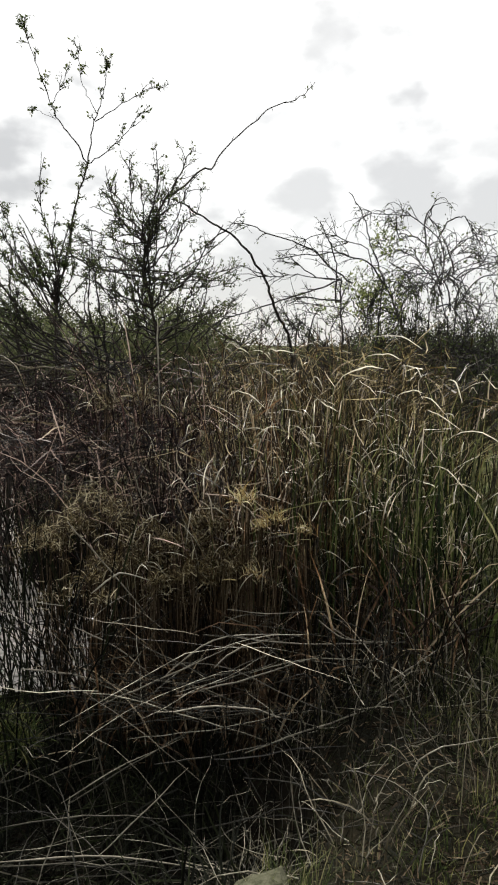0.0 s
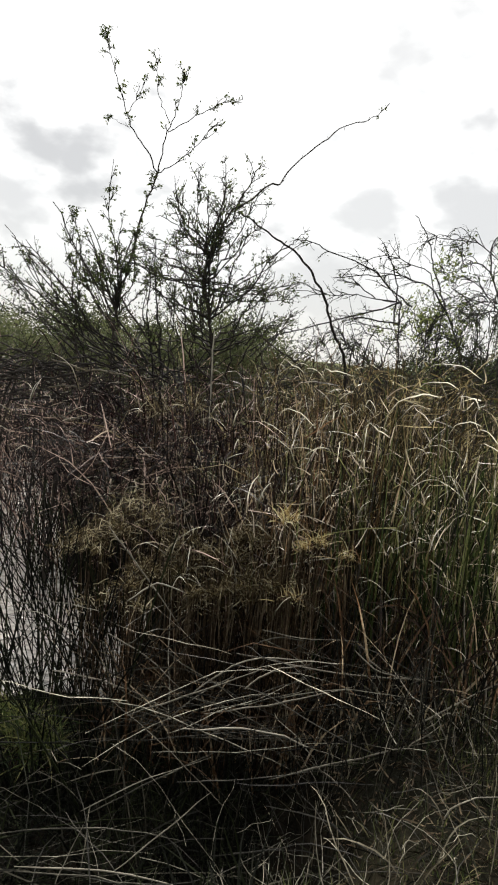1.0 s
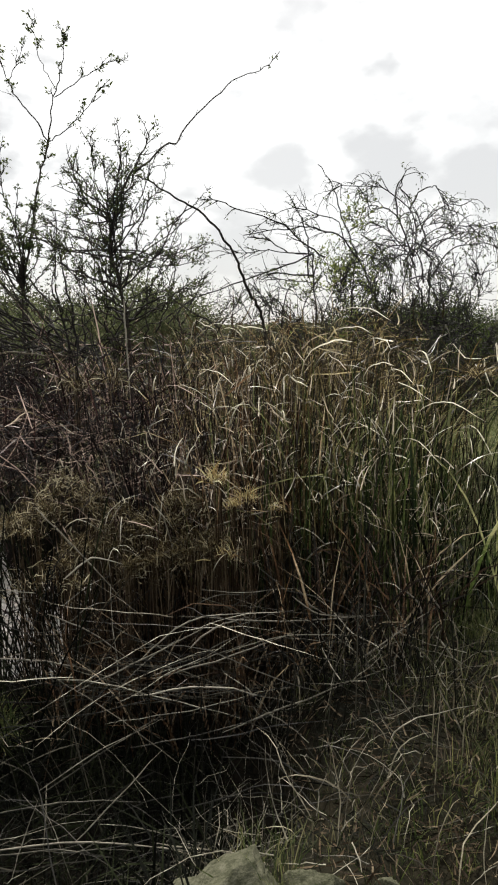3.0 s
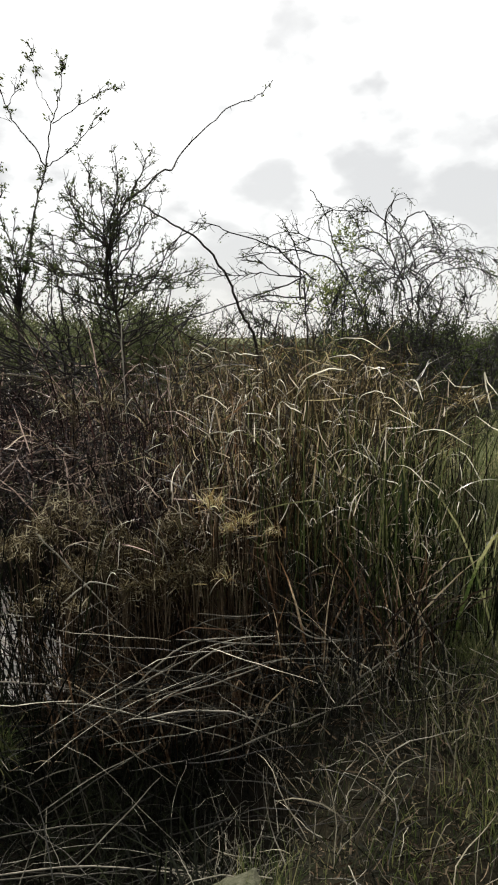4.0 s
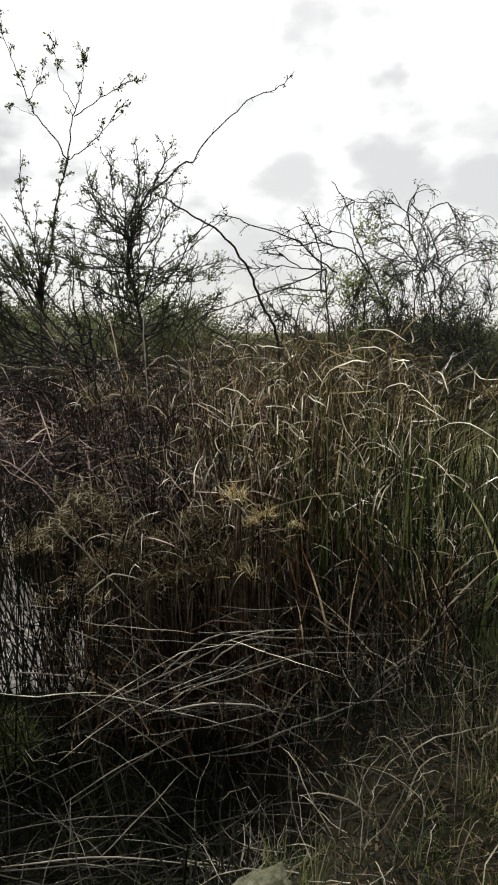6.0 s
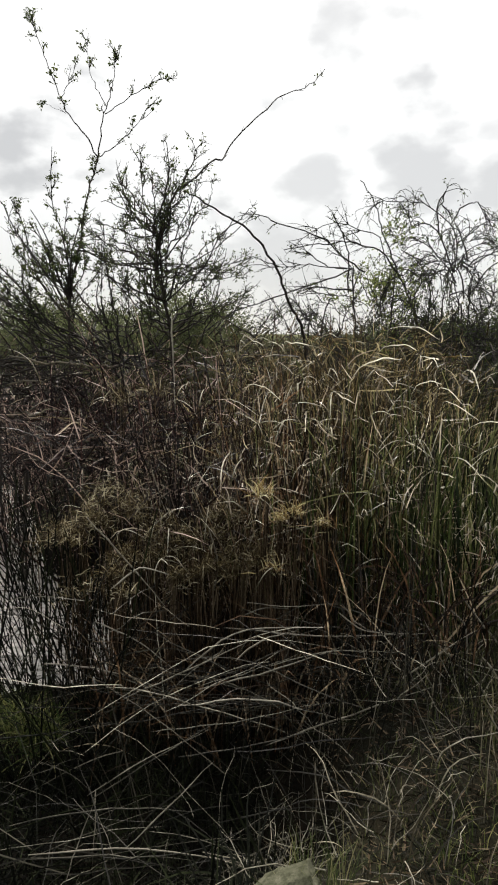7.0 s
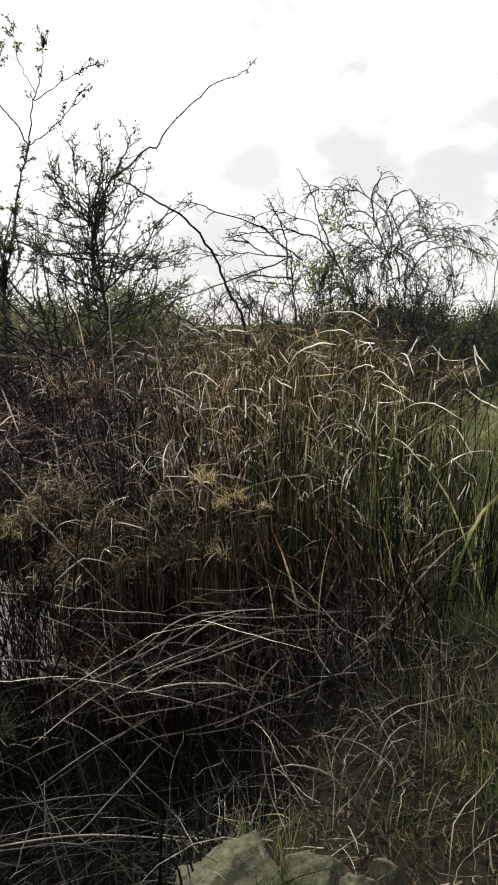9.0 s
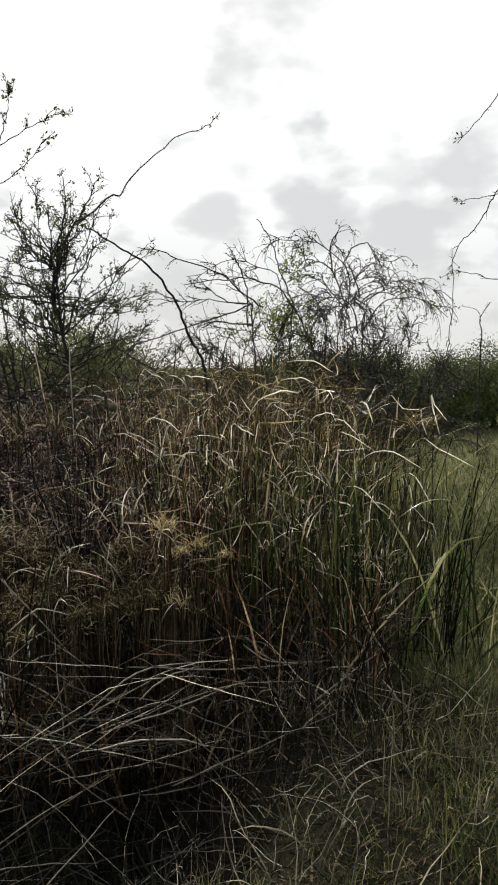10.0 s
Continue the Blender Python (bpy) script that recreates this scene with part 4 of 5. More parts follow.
# ------------------------------------------------------------------ matted sedge on the hummock
def sedge_mat(x, y, z, r, n):
    """A drooping cushion of fine withered sedge, with old stalks under it."""
    ob = thing("sedge_cushion", (x, y, float(ground_z(x, y))), "matted olive-brown sedge cushion hanging over dark stalks", "sedge", "sedge cushions")
    u = rng.normal(0, 1, (n, 3)) * np.array([r, r * 0.8, r * 0.38])
    f = np.array([x, y, z]) + u
    f[:, 2] -= 0.5 * np.abs(u[:, 0])
    C = bent(f, rng.uniform(0, 6.28, n), rng.normal(1.1, 0.6, n), rng.uniform(0.02, 0.075, n), rng.uniform(0, 1.4, n), 4, wobble=0.2)
    V, F, s = strips(C, taper(n, 4, rng.uniform(0.0025, 0.0055, n), 0.9, 0.3, 0.2), rng.normal(0, 0.9, n))
    rest(mesh_object("foliage", V, F, MOSSY_TUFT, ob, along=s))
    k = 14
    st = np.stack([x + rng.normal(0, r, k), y + rng.normal(0, r * 0.6, k)], -1)
    a = np.stack([st[:, 0], st[:, 1], ground_z(st[:, 0], st[:, 1]) - 0.02], -1)
    e = np.stack([st[:, 0] + rng.normal(0, 0.05, k), st[:, 1] + rng.normal(0, 0.05, k), np.full(k, z) - rng.uniform(0, 0.1, k)], -1)
    C = np.stack([a, (a + e) / 2 + rng.normal(0, 0.015, (k, 3)), e], 1)
    V, F = tubes(C, np.full((k, 3), 0.0026))
    rest(mesh_object("stem_growth", V, F, LITTER, ob))


for i in range(10):
    mx = -1.02 + 0.98 * i / 9 + float(rng.normal(0, 0.03))
    my = 3.55 + float(rng.uniform(-0.2, 0.2)) + 0.25 * max(0.0, -0.8 - mx)
    sedge_mat(mx, my, 0.53 + float(rng.uniform(-0.09, 0.07)) + 0.4 * (my - 3.5), float(rng.uniform(0.06, 0.13)), int(rng.integers(260, 700)))


for i in range(7):
    mx = -0.78 + 0.86 * i / 6 + float(rng.normal(0, 0.03))
    sedge_mat(mx, 3.3 + float(rng.uniform(-0.1, 0.1)), 0.34 + float(rng.uniform(-0.08, 0.08)), float(rng.uniform(0.05, 0.09)), int(rng.integers(140, 320)))


# ------------------------------------------------------------------ tufts of fine dry sedge
def tuft(x, y, z, r, n, mat, label, w=(0.002, 0.0045), n2=14):
    ob_at = (x, y, z)
    f = np.stack([x + rng.normal(0, r * 0.3, n), y + rng.normal(0, r * 0.3, n), z + rng.normal(0, r * 0.15, n)], -1)
    C = bent(f, rng.uniform(0, 6.28, n), rng.uniform(0.1, 1.5, n), r * rng.uniform(0.5, 1.3, n), rng.uniform(0.3, 1.7, n), 5, wobble=0.06)
    V, F, s = strips(C, taper(n, 5, rng.uniform(*w, n)), rng.normal(0, 0.9, n))
    g = float(ground_z(x, y)) - 0.02
    st = np.stack([x + rng.normal(0, r * 0.3, n2), y + rng.normal(0, 0.05, n2), np.full(n2, g)], -1)
    C2 = np.stack([st, st * 0.5 + np.array(ob_at) * 0.5 + rng.normal(0, 0.02, (n2, 3)), np.array(ob_at) + rng.normal(0, r * 0.2, (n2, 3))], 1)
    V2, F2 = tubes(C2, np.full((n2, 3), 0.0018))
    ob = thing("sedge_tuft", (x, y, g), label, "sedge", "dry sedge tufts")
    rest(mesh_object("foliage", V, F, mat, ob, along=s))
    rest(mesh_object("stem_growth", V2, F2, LITTER, ob))


for tx, ty, tz, tr in ((0.16, 3.14, 0.66, 0.085), (0.02, 3.18, 0.74, 0.085), (0.10, 3.16, 0.62, 0.05)):
    tuft(tx, ty, tz, tr, 60, TUFT, "golden dry sedge tuft among brown reeds", (0.003, 0.0065))
for tx, ty, tz, tr in ((-0.68, 3.1, 0.36, 0.07), (-0.63, 3.08, 0.27, 0.07), (-0.40, 3.15, 0.34, 0.07), (-0.28, 3.15, 0.36, 0.08), (0.0, 3.2, 0.40, 0.08), (-0.9, 4.5, 1.05, 0.16), (-0.68, 4.6, 1.08, 0.14)):
    tuft(tx, ty, tz, tr, 90, MOSSY_TUFT, "pale brown sedge tuft on collapsed reeds", (0.0025, 0.006))
for tx, ty, tz, tr in ((0.30, 3.06, 0.62, 0.10), (0.06, 3.04, 0.42, 0.08)):
    tuft(tx, ty, tz, tr, 44, TUFT, "golden dry sedge tuft among brown reeds", (0.002, 0.005))
for tx, ty, tz, tr in ((1.29, 3.4, 1.20, 0.12), (1.40, 3.5, 1.19, 0.10)):
    tuft(tx, ty, tz, tr, 70, OLIVE_REED, "golden-olive sedge tuft on top of green reeds", (0.003, 0.007), 4)
for tx, ty in ((-1.07, 2.9), (-1.16, 3.0), (-0.98, 2.85)):
    tuft(tx, ty, -0.34, 0.2, 150, FRESH_GRASS, "small fresh green tuft at the waterline", (0.003, 0.006))


# ------------------------------------------------------------------ grass on the bank and the meadow
def grass_patch(name, n, x0, x1, y0, y1, h, w, mat, label, droop=(0.2, 1.4), lean=0.35, m=4, wobble=0.0):
    f = scatter(n, x0, x1, y0, y1)
    keep = np.array([noise.noise((p[0] * 2.2, p[1] * 2.2, 3.0)) for p in f]) + rng.normal(0, 0.25, n) > -0.25
    f = f[keep]
    n = len(f)
    C = bent(f, rng.uniform(0, 6.28, n), np.abs(rng.normal(0, lean, n)), rng.uniform(*h, n), rng.uniform(*droop, n), m, wobble=wobble)
    V, F, s = strips(C, taper(n, m, rng.uniform(*w, n)), rng.normal(0, 0.9, n))
    ob = mesh_object(name, V, F, mat, along=s)
    tagged(ob, label, "grass", kind="stuff")


grass_patch("bank_grass", 1900, 0.3, 1.5, 1.2, 3.0, (0.03, 0.12), (0.002, 0.005), GRASS, "short green and yellowing grass on the bank")
for gx, gy, gr, k in ((0.62, 1.75, 0.14, 140), (0.95, 1.9, 0.2, 300), (0.8, 2.45, 0.14, 90), (1.2, 2.3, 0.2, 320), (1.1, 1.65, 0.16, 280), (1.35, 2.75, 0.22, 320)):
    grass_patch("green_grass", k, gx - gr, gx + gr, gy - gr, gy + gr, (0.04, 0.15), (0.002, 0.0045), FRESH_GRASS, "fresh green grass sprouting through brown litter")
grass_patch("path_grass", 9000, -4.0, 4.0, -4.0, 1.2, (0.03, 0.10), (0.003, 0.006), GRASS, "thin short grass on the trodden bank")
grass_patch("boulder_grass", 800, 0.08, 0.26, 1.50, 1.74, (0.10, 0.24), (0.002, 0.004), GRASS, "tuft of green grass over the boulder", lean=0.3)
grass_patch("stone_grass", 800, 0.13, 0.25, 1.38, 1.54, (0.08, 0.24), (0.0018, 0.0036), FRESH_GRASS, "green grass growing between boulders", (0.2, 1.6), 0.35, 6)
grass_patch("boulder_foot_grass", 420, -0.16, 0.62, 1.30, 1.40, (0.05, 0.17), (0.0014, 0.0028), GRASS, "thin green grass standing before the stones", (0.1, 1.2), 0.25, 6, 0.06)
grass_patch("rim_grass", 420, -0.2, 0.6, 1.28, 1.42, (0.03, 0.11), (0.0015, 0.003), WIRY, "short dry grass along the stones' feet", (0.2, 1.8), 0.5, 6, 0.08)
grass_patch("wiry_hollow_grass", 110, -0.9, 0.1, 1.25, 2.2, (0.12, 0.36), (0.0018, 0.0036), WIRY, "pale wiry dead grass hanging into the hollow", (0.2, 2.4), 0.6, 8, 0.2)
grass_patch("curly_grass", 200, -0.25, 0.2, 1.55, 2.1, (0.12, 0.34), (0.0016, 0.003), PALE_STRAW, "bleached curly dead grass at the hollow's rim", (0.2, 2.6), 0.6, 9, 0.28)
grass_patch("wiry_grass", 460, 0.2, 1.4, 1.55, 2.9, (0.12, 0.42), (0.003, 0.0055), WIRY, "pale wiry dead grass stems on the bank", (0.2, 2.2), 0.5, 8, 0.16)
grass_patch("bank_edge_grass", 1800, 0.85, 1.7, 1.5, 3.3, (0.06, 0.24), (0.002, 0.005), GRASS, "taller green grass at the bank's edge")
grass_patch("meadow_edge_grass", 9000, 1.25, 3.0, 3.1, 4.6, (0.05, 0.2), (0.003, 0.007), GRASS, "green meadow grass at the reeds' edge")
grass_patch("meadow_grass", 90000, 0.7, 10.0, 4.2, 17.5, (0.05, 0.18), (0.005, 0.014), MEADOW, "open green meadow grass beyond the reeds")
grass_patch("tall_dry_grass", 2400, 0.6, 1.7, 5.2, 6.8, (0.7, 1.6), (0.005, 0.011), OLIVE_REED, "tall olive dry grass behind green reeds", (0.2, 2.4), 0.22, 7, 0.03)
grass_patch("meadow_tufts", 5200, 1.3, 6.5, 3.6, 10.0, (0.15, 0.42), (0.004, 0.010), GREEN_REED, "rough yellow-green tufts standing in the meadow", (0.3, 2.0), 0.4, 6, 0.05)
grass_patch("dry_meadow_tufts", 3200, 1.3, 6.0, 3.4, 9.0, (0.12, 0.36), (0.004, 0.009), WIRY, "pale dry grass stems through the meadow", (0.3, 2.2), 0.5, 6, 0.08)
grass_patch("far_grass", 16000, -8.0, 3.0, 8.5, 24.0, (0.2, 0.45), (0.008, 0.02), OLIVE_REED, "olive rough grass behind the thicket")


def litter(name, n, x0, x1, y0, y1, mat, label, length=(0.05, 0.25), width=(0.0018, 0.0045)):
    """Dead stems and blades lying over one another on the ground."""
    f = scatter(n, x0, x1, y0, y1)
    f[:, 2] += rng.uniform(0.012, 0.06, n)
    C = bent(f, rng.uniform(0, 6.28, n), rng.normal(1.45, 0.22, n), rng.uniform(*length, n), rng.normal(0, 0.35, n), 5, wobble=0.12)
    C[..., 2] = np.maximum(C[..., 2], ground_z(C[..., 0], C[..., 1]) + 0.004)
    V, F, s = strips(C, taper(n, 5, rng.uniform(*width, n), 0.9, 0.3, 0.3), rng.normal(0, 0.9, n))
    ob = mesh_object(name, V, F, mat, along=s)
    tagged(ob, label, "plant litter", kind="stuff")


litter("dead_leaves", 2600, 0.3, 1.6, 1.15, 3.1, LITTER, "brown dead leaf scraps strewn over the bank", (0.02, 0.09), (0.002, 0.007))
# near-black strips stand in for shade low on the bank
litter("plant_litter", 2300, -1.0, 1.5, 1.75, 3.1, WET_SHADED_REED, "stems matted over the muddy bank, shade put into their dark colour")


def twig_heap():
    """Pale crooked dry twigs strewn over the bank, each a part."""
    ob = thing("dry_twigs", (0.6, 2.2, float(ground_z(0.6, 2.2))), "pale crooked dry twigs strewn over a brown bank", "twigs")
    for k in range(170):
        x, y = rng.uniform(0.1, 1.35), rng.uniform(1.5, 2.9)
        f = np.array([[x, y, float(ground_z(x, y)) + rng.uniform(0.0, 0.12)]])
        C = bent(f, rng.uniform(0, 6.28, 1), rng.normal(1.15, 0.4, 1), rng.uniform(0.12, 0.5, 1), rng.normal(0.2, 0.6, 1), 9, wobble=0.16,
                 kink=(rng.uniform(0.3, 1.3, 1), rng.normal(0, 0.8, 1)))
        C[..., 2] = np.maximum(C[..., 2], ground_z(C[..., 0], C[..., 1]) + 0.004)
        V, F = tubes(C, (rng.uniform(0.001, 0.0024) * np.linspace(1, 0.4, 9))[None], 4)
        mesh_object("twig", V, F, STRAW if k % 3 == 0 else PALE_STRAW, ob)


twig_heap()


# ------------------------------------------------------------------ shrubs
def tube_of(lines, sides=5):
    """Joins lines of any length, each (points, radii), into one set of vertices and faces."""
    VS, FS, k = [], [], 0
    for P, R in lines:
        V, F = tubes(np.asarray(P)[None], np.asarray(R)[None], sides)
        VS.append(V)
        FS.append(F + k)
        k += len(V)
    return np.vstack(VS), np.vstack(FS)


def limb(points, r0, r1, rough=0.012):
    n = max(8, len(points) * 4)
    P = smooth_line(points, n)
    P[1:-1] += rng.normal(0, rough, (n - 2, 3)) * 0.5
    return P, np.linspace(r0, r1, n)


def sprout(parent, count, length, r, angle=(0.5, 1.1), lift=0.0, droop=0.0, lo=0.15, m=7, wander=0.12):
    """Twigs that leave a parent line."""
    P, _ = parent
    T = np.gradient(P, axis=0)
    T /= np.linalg.norm(T, axis=1, keepdims=True)
    made = []
    for _ in range(count):
        i = int(rng.uniform(lo, 1) * (len(P) - 1))
        d = T[i]
        q = np.cross(d, rng.normal(0, 1, 3))
        q /= np.linalg.norm(q) + 1e-9
        a = rng.uniform(*angle)
        v = d * math.cos(a) + q * math.sin(a) + np.array([0, 0, lift])
        ln = length * rng.uniform(0.45, 1.2) / (m - 1)
        pts = [P[i]]
        for k in range(m - 1):
            v = v + rng.normal(0, wander, 3) + np.array([0, 0, -droop * k / m])
            v /= np.linalg.norm(v)
            pts.append(pts[-1] + v * ln)
        made.append((np.array(pts), np.linspace(r, r * 0.35, m)))
    return made


def leaf_cards(lines, per, size, spread, lo=0.2):
    """Small pointed leaflets scattered along twigs."""
    pts = []
    for P, _ in lines:
        k = rng.poisson(per)
        if not pts:
            k = max(k, 1)
        if k:
            i = rng.uniform(lo, 1, k) * (len(P) - 1)
            a = i.astype(int)
            b = np.minimum(a + 1, len(P) - 1)
            pts.append(P[a] + (P[b] - P[a]) * (i - a)[:, None])
    C = np.vstack(pts)
    C = C + rng.normal(0, spread, C.shape)
    n = len(C)
    d = rng.normal(0, 1, (n, 3))
    d /= np.linalg.norm(d, axis=1, keepdims=True)
    q = np.cross(d, rng.normal(0, 1, (n, 3)))
    q /= np.linalg.norm(q, axis=1, keepdims=True)
    ln = size * rng.uniform(0.5, 1.3, n)[:, None]
    V = np.stack([C, C + d * ln * 0.5 + q * ln * 0.24, C + d * ln, C + d * ln * 0.5 - q * ln * 0.24], 1)
    return V.reshape(-1, 3), np.arange(n * 4).reshape(n, 4)


def grounded(points):
    """The stem's line continued down into the soil."""
    x, y, z = points[0]
    return [(x + 0.03, y, float(ground_z(x, y)) - 0.05), *points]


def canes(x, y, n, spread, length, lean, droop, power=1.6, wobble=0.05, m=12):
    """Lines of stems that fan out of the ground round (x, y)."""
    px, py = x + rng.normal(0, spread[0], n), y + rng.normal(0, spread[1], n)
    f = np.stack([px, py, ground_z(px, py) - 0.05], -1)
    C = bent(f, rng.uniform(0, 6.28, n), rng.uniform(*lean, n), rng.uniform(*length, n), rng.uniform(*droop, n), m, power=power, wobble=wobble)
    return [c for c in C]


def shrub(name, label, at, stems, limbs, bare, bark, leaf, category="shrub", fan=(), fan_r=(0.009, 0.003), twig=(9, 0.26, 0.0035), sub=(4, 0.12), leaves=(3.0, 0.03), droop=0.0, lift=0.15, spread=0.014, angle=(0.5, 1.1), lo=0.15, budded=True):
    """stems, limbs and bare limbs: (points, thick radius, thin radius); fan: further stems. twig: how many a metre, length, radius."""
    ob = thing(name, (*at, float(ground_z(*at))), label, category)
    lines, naked, trunk = [], [], None
    for group, part_name in ((stems, "trunk"), (limbs, "limb"), (bare, "limb")):
        for pts, r0, r1 in group:
            ln = limb(grounded(pts) if part_name == "trunk" else pts, r0, r1, 0.010)
            (naked if group is bare else lines).append(ln)
            V, F = tube_of([ln], 7)
            made = mesh_object(part_name, V, F, bark, trunk if trunk and part_name == "limb" else ob)
            if part_name == "trunk" and trunk is None:
                trunk = made
    for c in fan:
        r = rng.uniform(0.6, 1.1)
        ln = (c, np.linspace(fan_r[0], fan_r[1], len(c)) * r)
        lines.append(ln)
        V, F = tube_of([ln], 5)
        mesh_object("stem", V, F, bark, ob)
    twigs, small = [], []
    for ln in lines:
        size = np.linalg.norm(np.diff(ln[0], axis=0), axis=1).sum()
        twigs += sprout(ln, max(1, int(twig[0] * size)), twig[1], twig[2], angle=angle, lift=lift, droop=droop, lo=lo)
    for tw in twigs:
        small += sprout(tw, sub[0], sub[1], twig[2] * 0.55, lift=lift * 0.5, droop=droop, m=5, wander=0.18)
    spurs = []
    for ln in naked:
        size = np.linalg.norm(np.diff(ln[0], axis=0), axis=1).sum()
        spurs += sprout(ln, max(2, int(7 * size)), 0.05, 0.003, m=4)
    if not twigs:
        twigs = sprout((lines + naked)[0], 2, twig[1], twig[2])
    buds = []
    for ln in naked if budded else ():
        buds += sprout(ln, 4, 0.06, 0.0025, m=4, lo=0.9)
    V, F = tube_of(twigs + small + spurs + buds, 3)
    rest(mesh_object("twig_growth", V, F, bark, ob))
    if leaves:
        V, F = leaf_cards(small + twigs + buds * 2, leaves[0], leaves[1], spread)
        rest(mesh_object("foliage", V, F, leaf, ob))
    return ob


def dead_branch(points):
    ln = limb(points, 0.008, 0.004, 0.02)
    V, F = tube_of([ln], 6)
    ob = mesh_object("dead_branch", V, F, WIRY)
    ob.location = (0, 0, 0)
    return tagged(ob, "bleached dead branch lying on the reed heap", "branch", "dead branches on the heap")


def sweep(x, y, z, n, rise, length, jitter=(0.15, 0.12, 0.12), curl=0.3):
    """Lines of crooked branches that leave a low crown; rise: their slopes in degrees, 0 towards +x, 90 upright, 180 towards -x."""
    made = []
    for _ in range(n):
        a, ln = radians(rng.uniform(*rise)), rng.uniform(*length)
        foot = np.array([x, y, z]) + rng.normal(0, 1, 3) * np.array(jitter)
        d = np.array([math.cos(a), rng.normal(0, 0.45), math.sin(a)])
        d *= ln / np.linalg.norm(d)
        P = smooth_line([foot, foot + d * 0.5 - np.array([0, 0, curl * 0.12 * ln]), foot + d + np.array([0, 0, curl * 0.2 * ln])], 14)
        P[1:] += np.cumsum(rng.normal(0, 0.014, (13, 3)), 0)
        made.append(P)
    return made


def level_cane(line, y0, y1, n=18, crook=0.009):
    """A crooked cane given by (x, z) along its way, its depth running from y0 to y1."""
    P = smooth_line([(x, y0 + (y1 - y0) * k / (len(line) - 1), z) for k, (x, z) in enumerate(line)], n)
    P[1:] += np.cumsum(rng.normal(0, crook, (n - 1, 3)), 0)
    return P


shrub("thorn_shrub", "tall thin thorn shrub with sparse tiny leaves against the sky", (-1.55, 5.7),
  [
    ([(-1.55, 5.7, 1.29), (-1.55, 5.75, 1.73), (-1.49, 5.80, 2.12), (-1.41, 5.85, 2.56), (-1.32, 5.90, 2.90)], 0.011, 0.006),
],
  [
    ([(-1.32, 5.90, 2.90), (-1.44, 5.92, 3.10), (-1.56, 5.93, 3.23), (-1.65, 5.95, 3.43), (-1.74, 5.97, 3.65), (-1.81, 5.98, 3.85), (-1.84, 6.00, 4.00)], 0.006, 0.002),
    ([(-1.32, 5.90, 2.90), (-1.29, 5.95, 3.18), (-1.23, 6.00, 3.42), (-1.20, 6.05, 3.61), (-1.20, 6.10, 3.80)], 0.006, 0.002),
    ([(-1.28, 6.00, 3.26), (-1.14, 6.02, 3.36), (-0.96, 6.05, 3.48), (-0.83, 6.07, 3.56), (-0.75, 6.10, 3.54)], 0.0045, 0.002),
    ([(-1.32, 5.90, 2.90), (-1.18, 5.88, 2.98), (-1.06, 5.85, 3.07), (-0.94, 5.82, 3.20), (-0.86, 5.80, 3.28)], 0.0045, 0.002),
    ([(-1.26, 6.00, 3.31), (-1.36, 5.97, 3.49), (-1.39, 5.93, 3.65), (-1.39, 5.90, 3.77)], 0.0035, 0.0015),
    ([(-1.62, 5.95, 3.37), (-1.54, 5.95, 3.52), (-1.47, 5.95, 3.67)], 0.0035, 0.0015),
    ([(-1.53, 5.8, 1.73), (-1.58, 5.77, 2.19), (-1.66, 5.73, 2.53), (-1.64, 5.7, 2.93)], 0.007, 0.002),
],
  [
    ([(-1.59, 5.95, 3.25), (-1.70, 5.95, 3.30), (-1.79, 5.95, 3.33)], 0.002, 0.001),
], BARK, LEAF, fan=sweep(-1.545, 5.75, 1.75, 14, (60, 140), (0.35, 0.9), (0.01, 0.01, 0.1)), fan_r=(0.008, 0.0035), twig=(12, 0.12, 0.0045), sub=(3, 0.055), leaves=(3.6, 0.029), spread=0.008, lo=0.35, angle=(0.3, 0.9), lift=0.25)
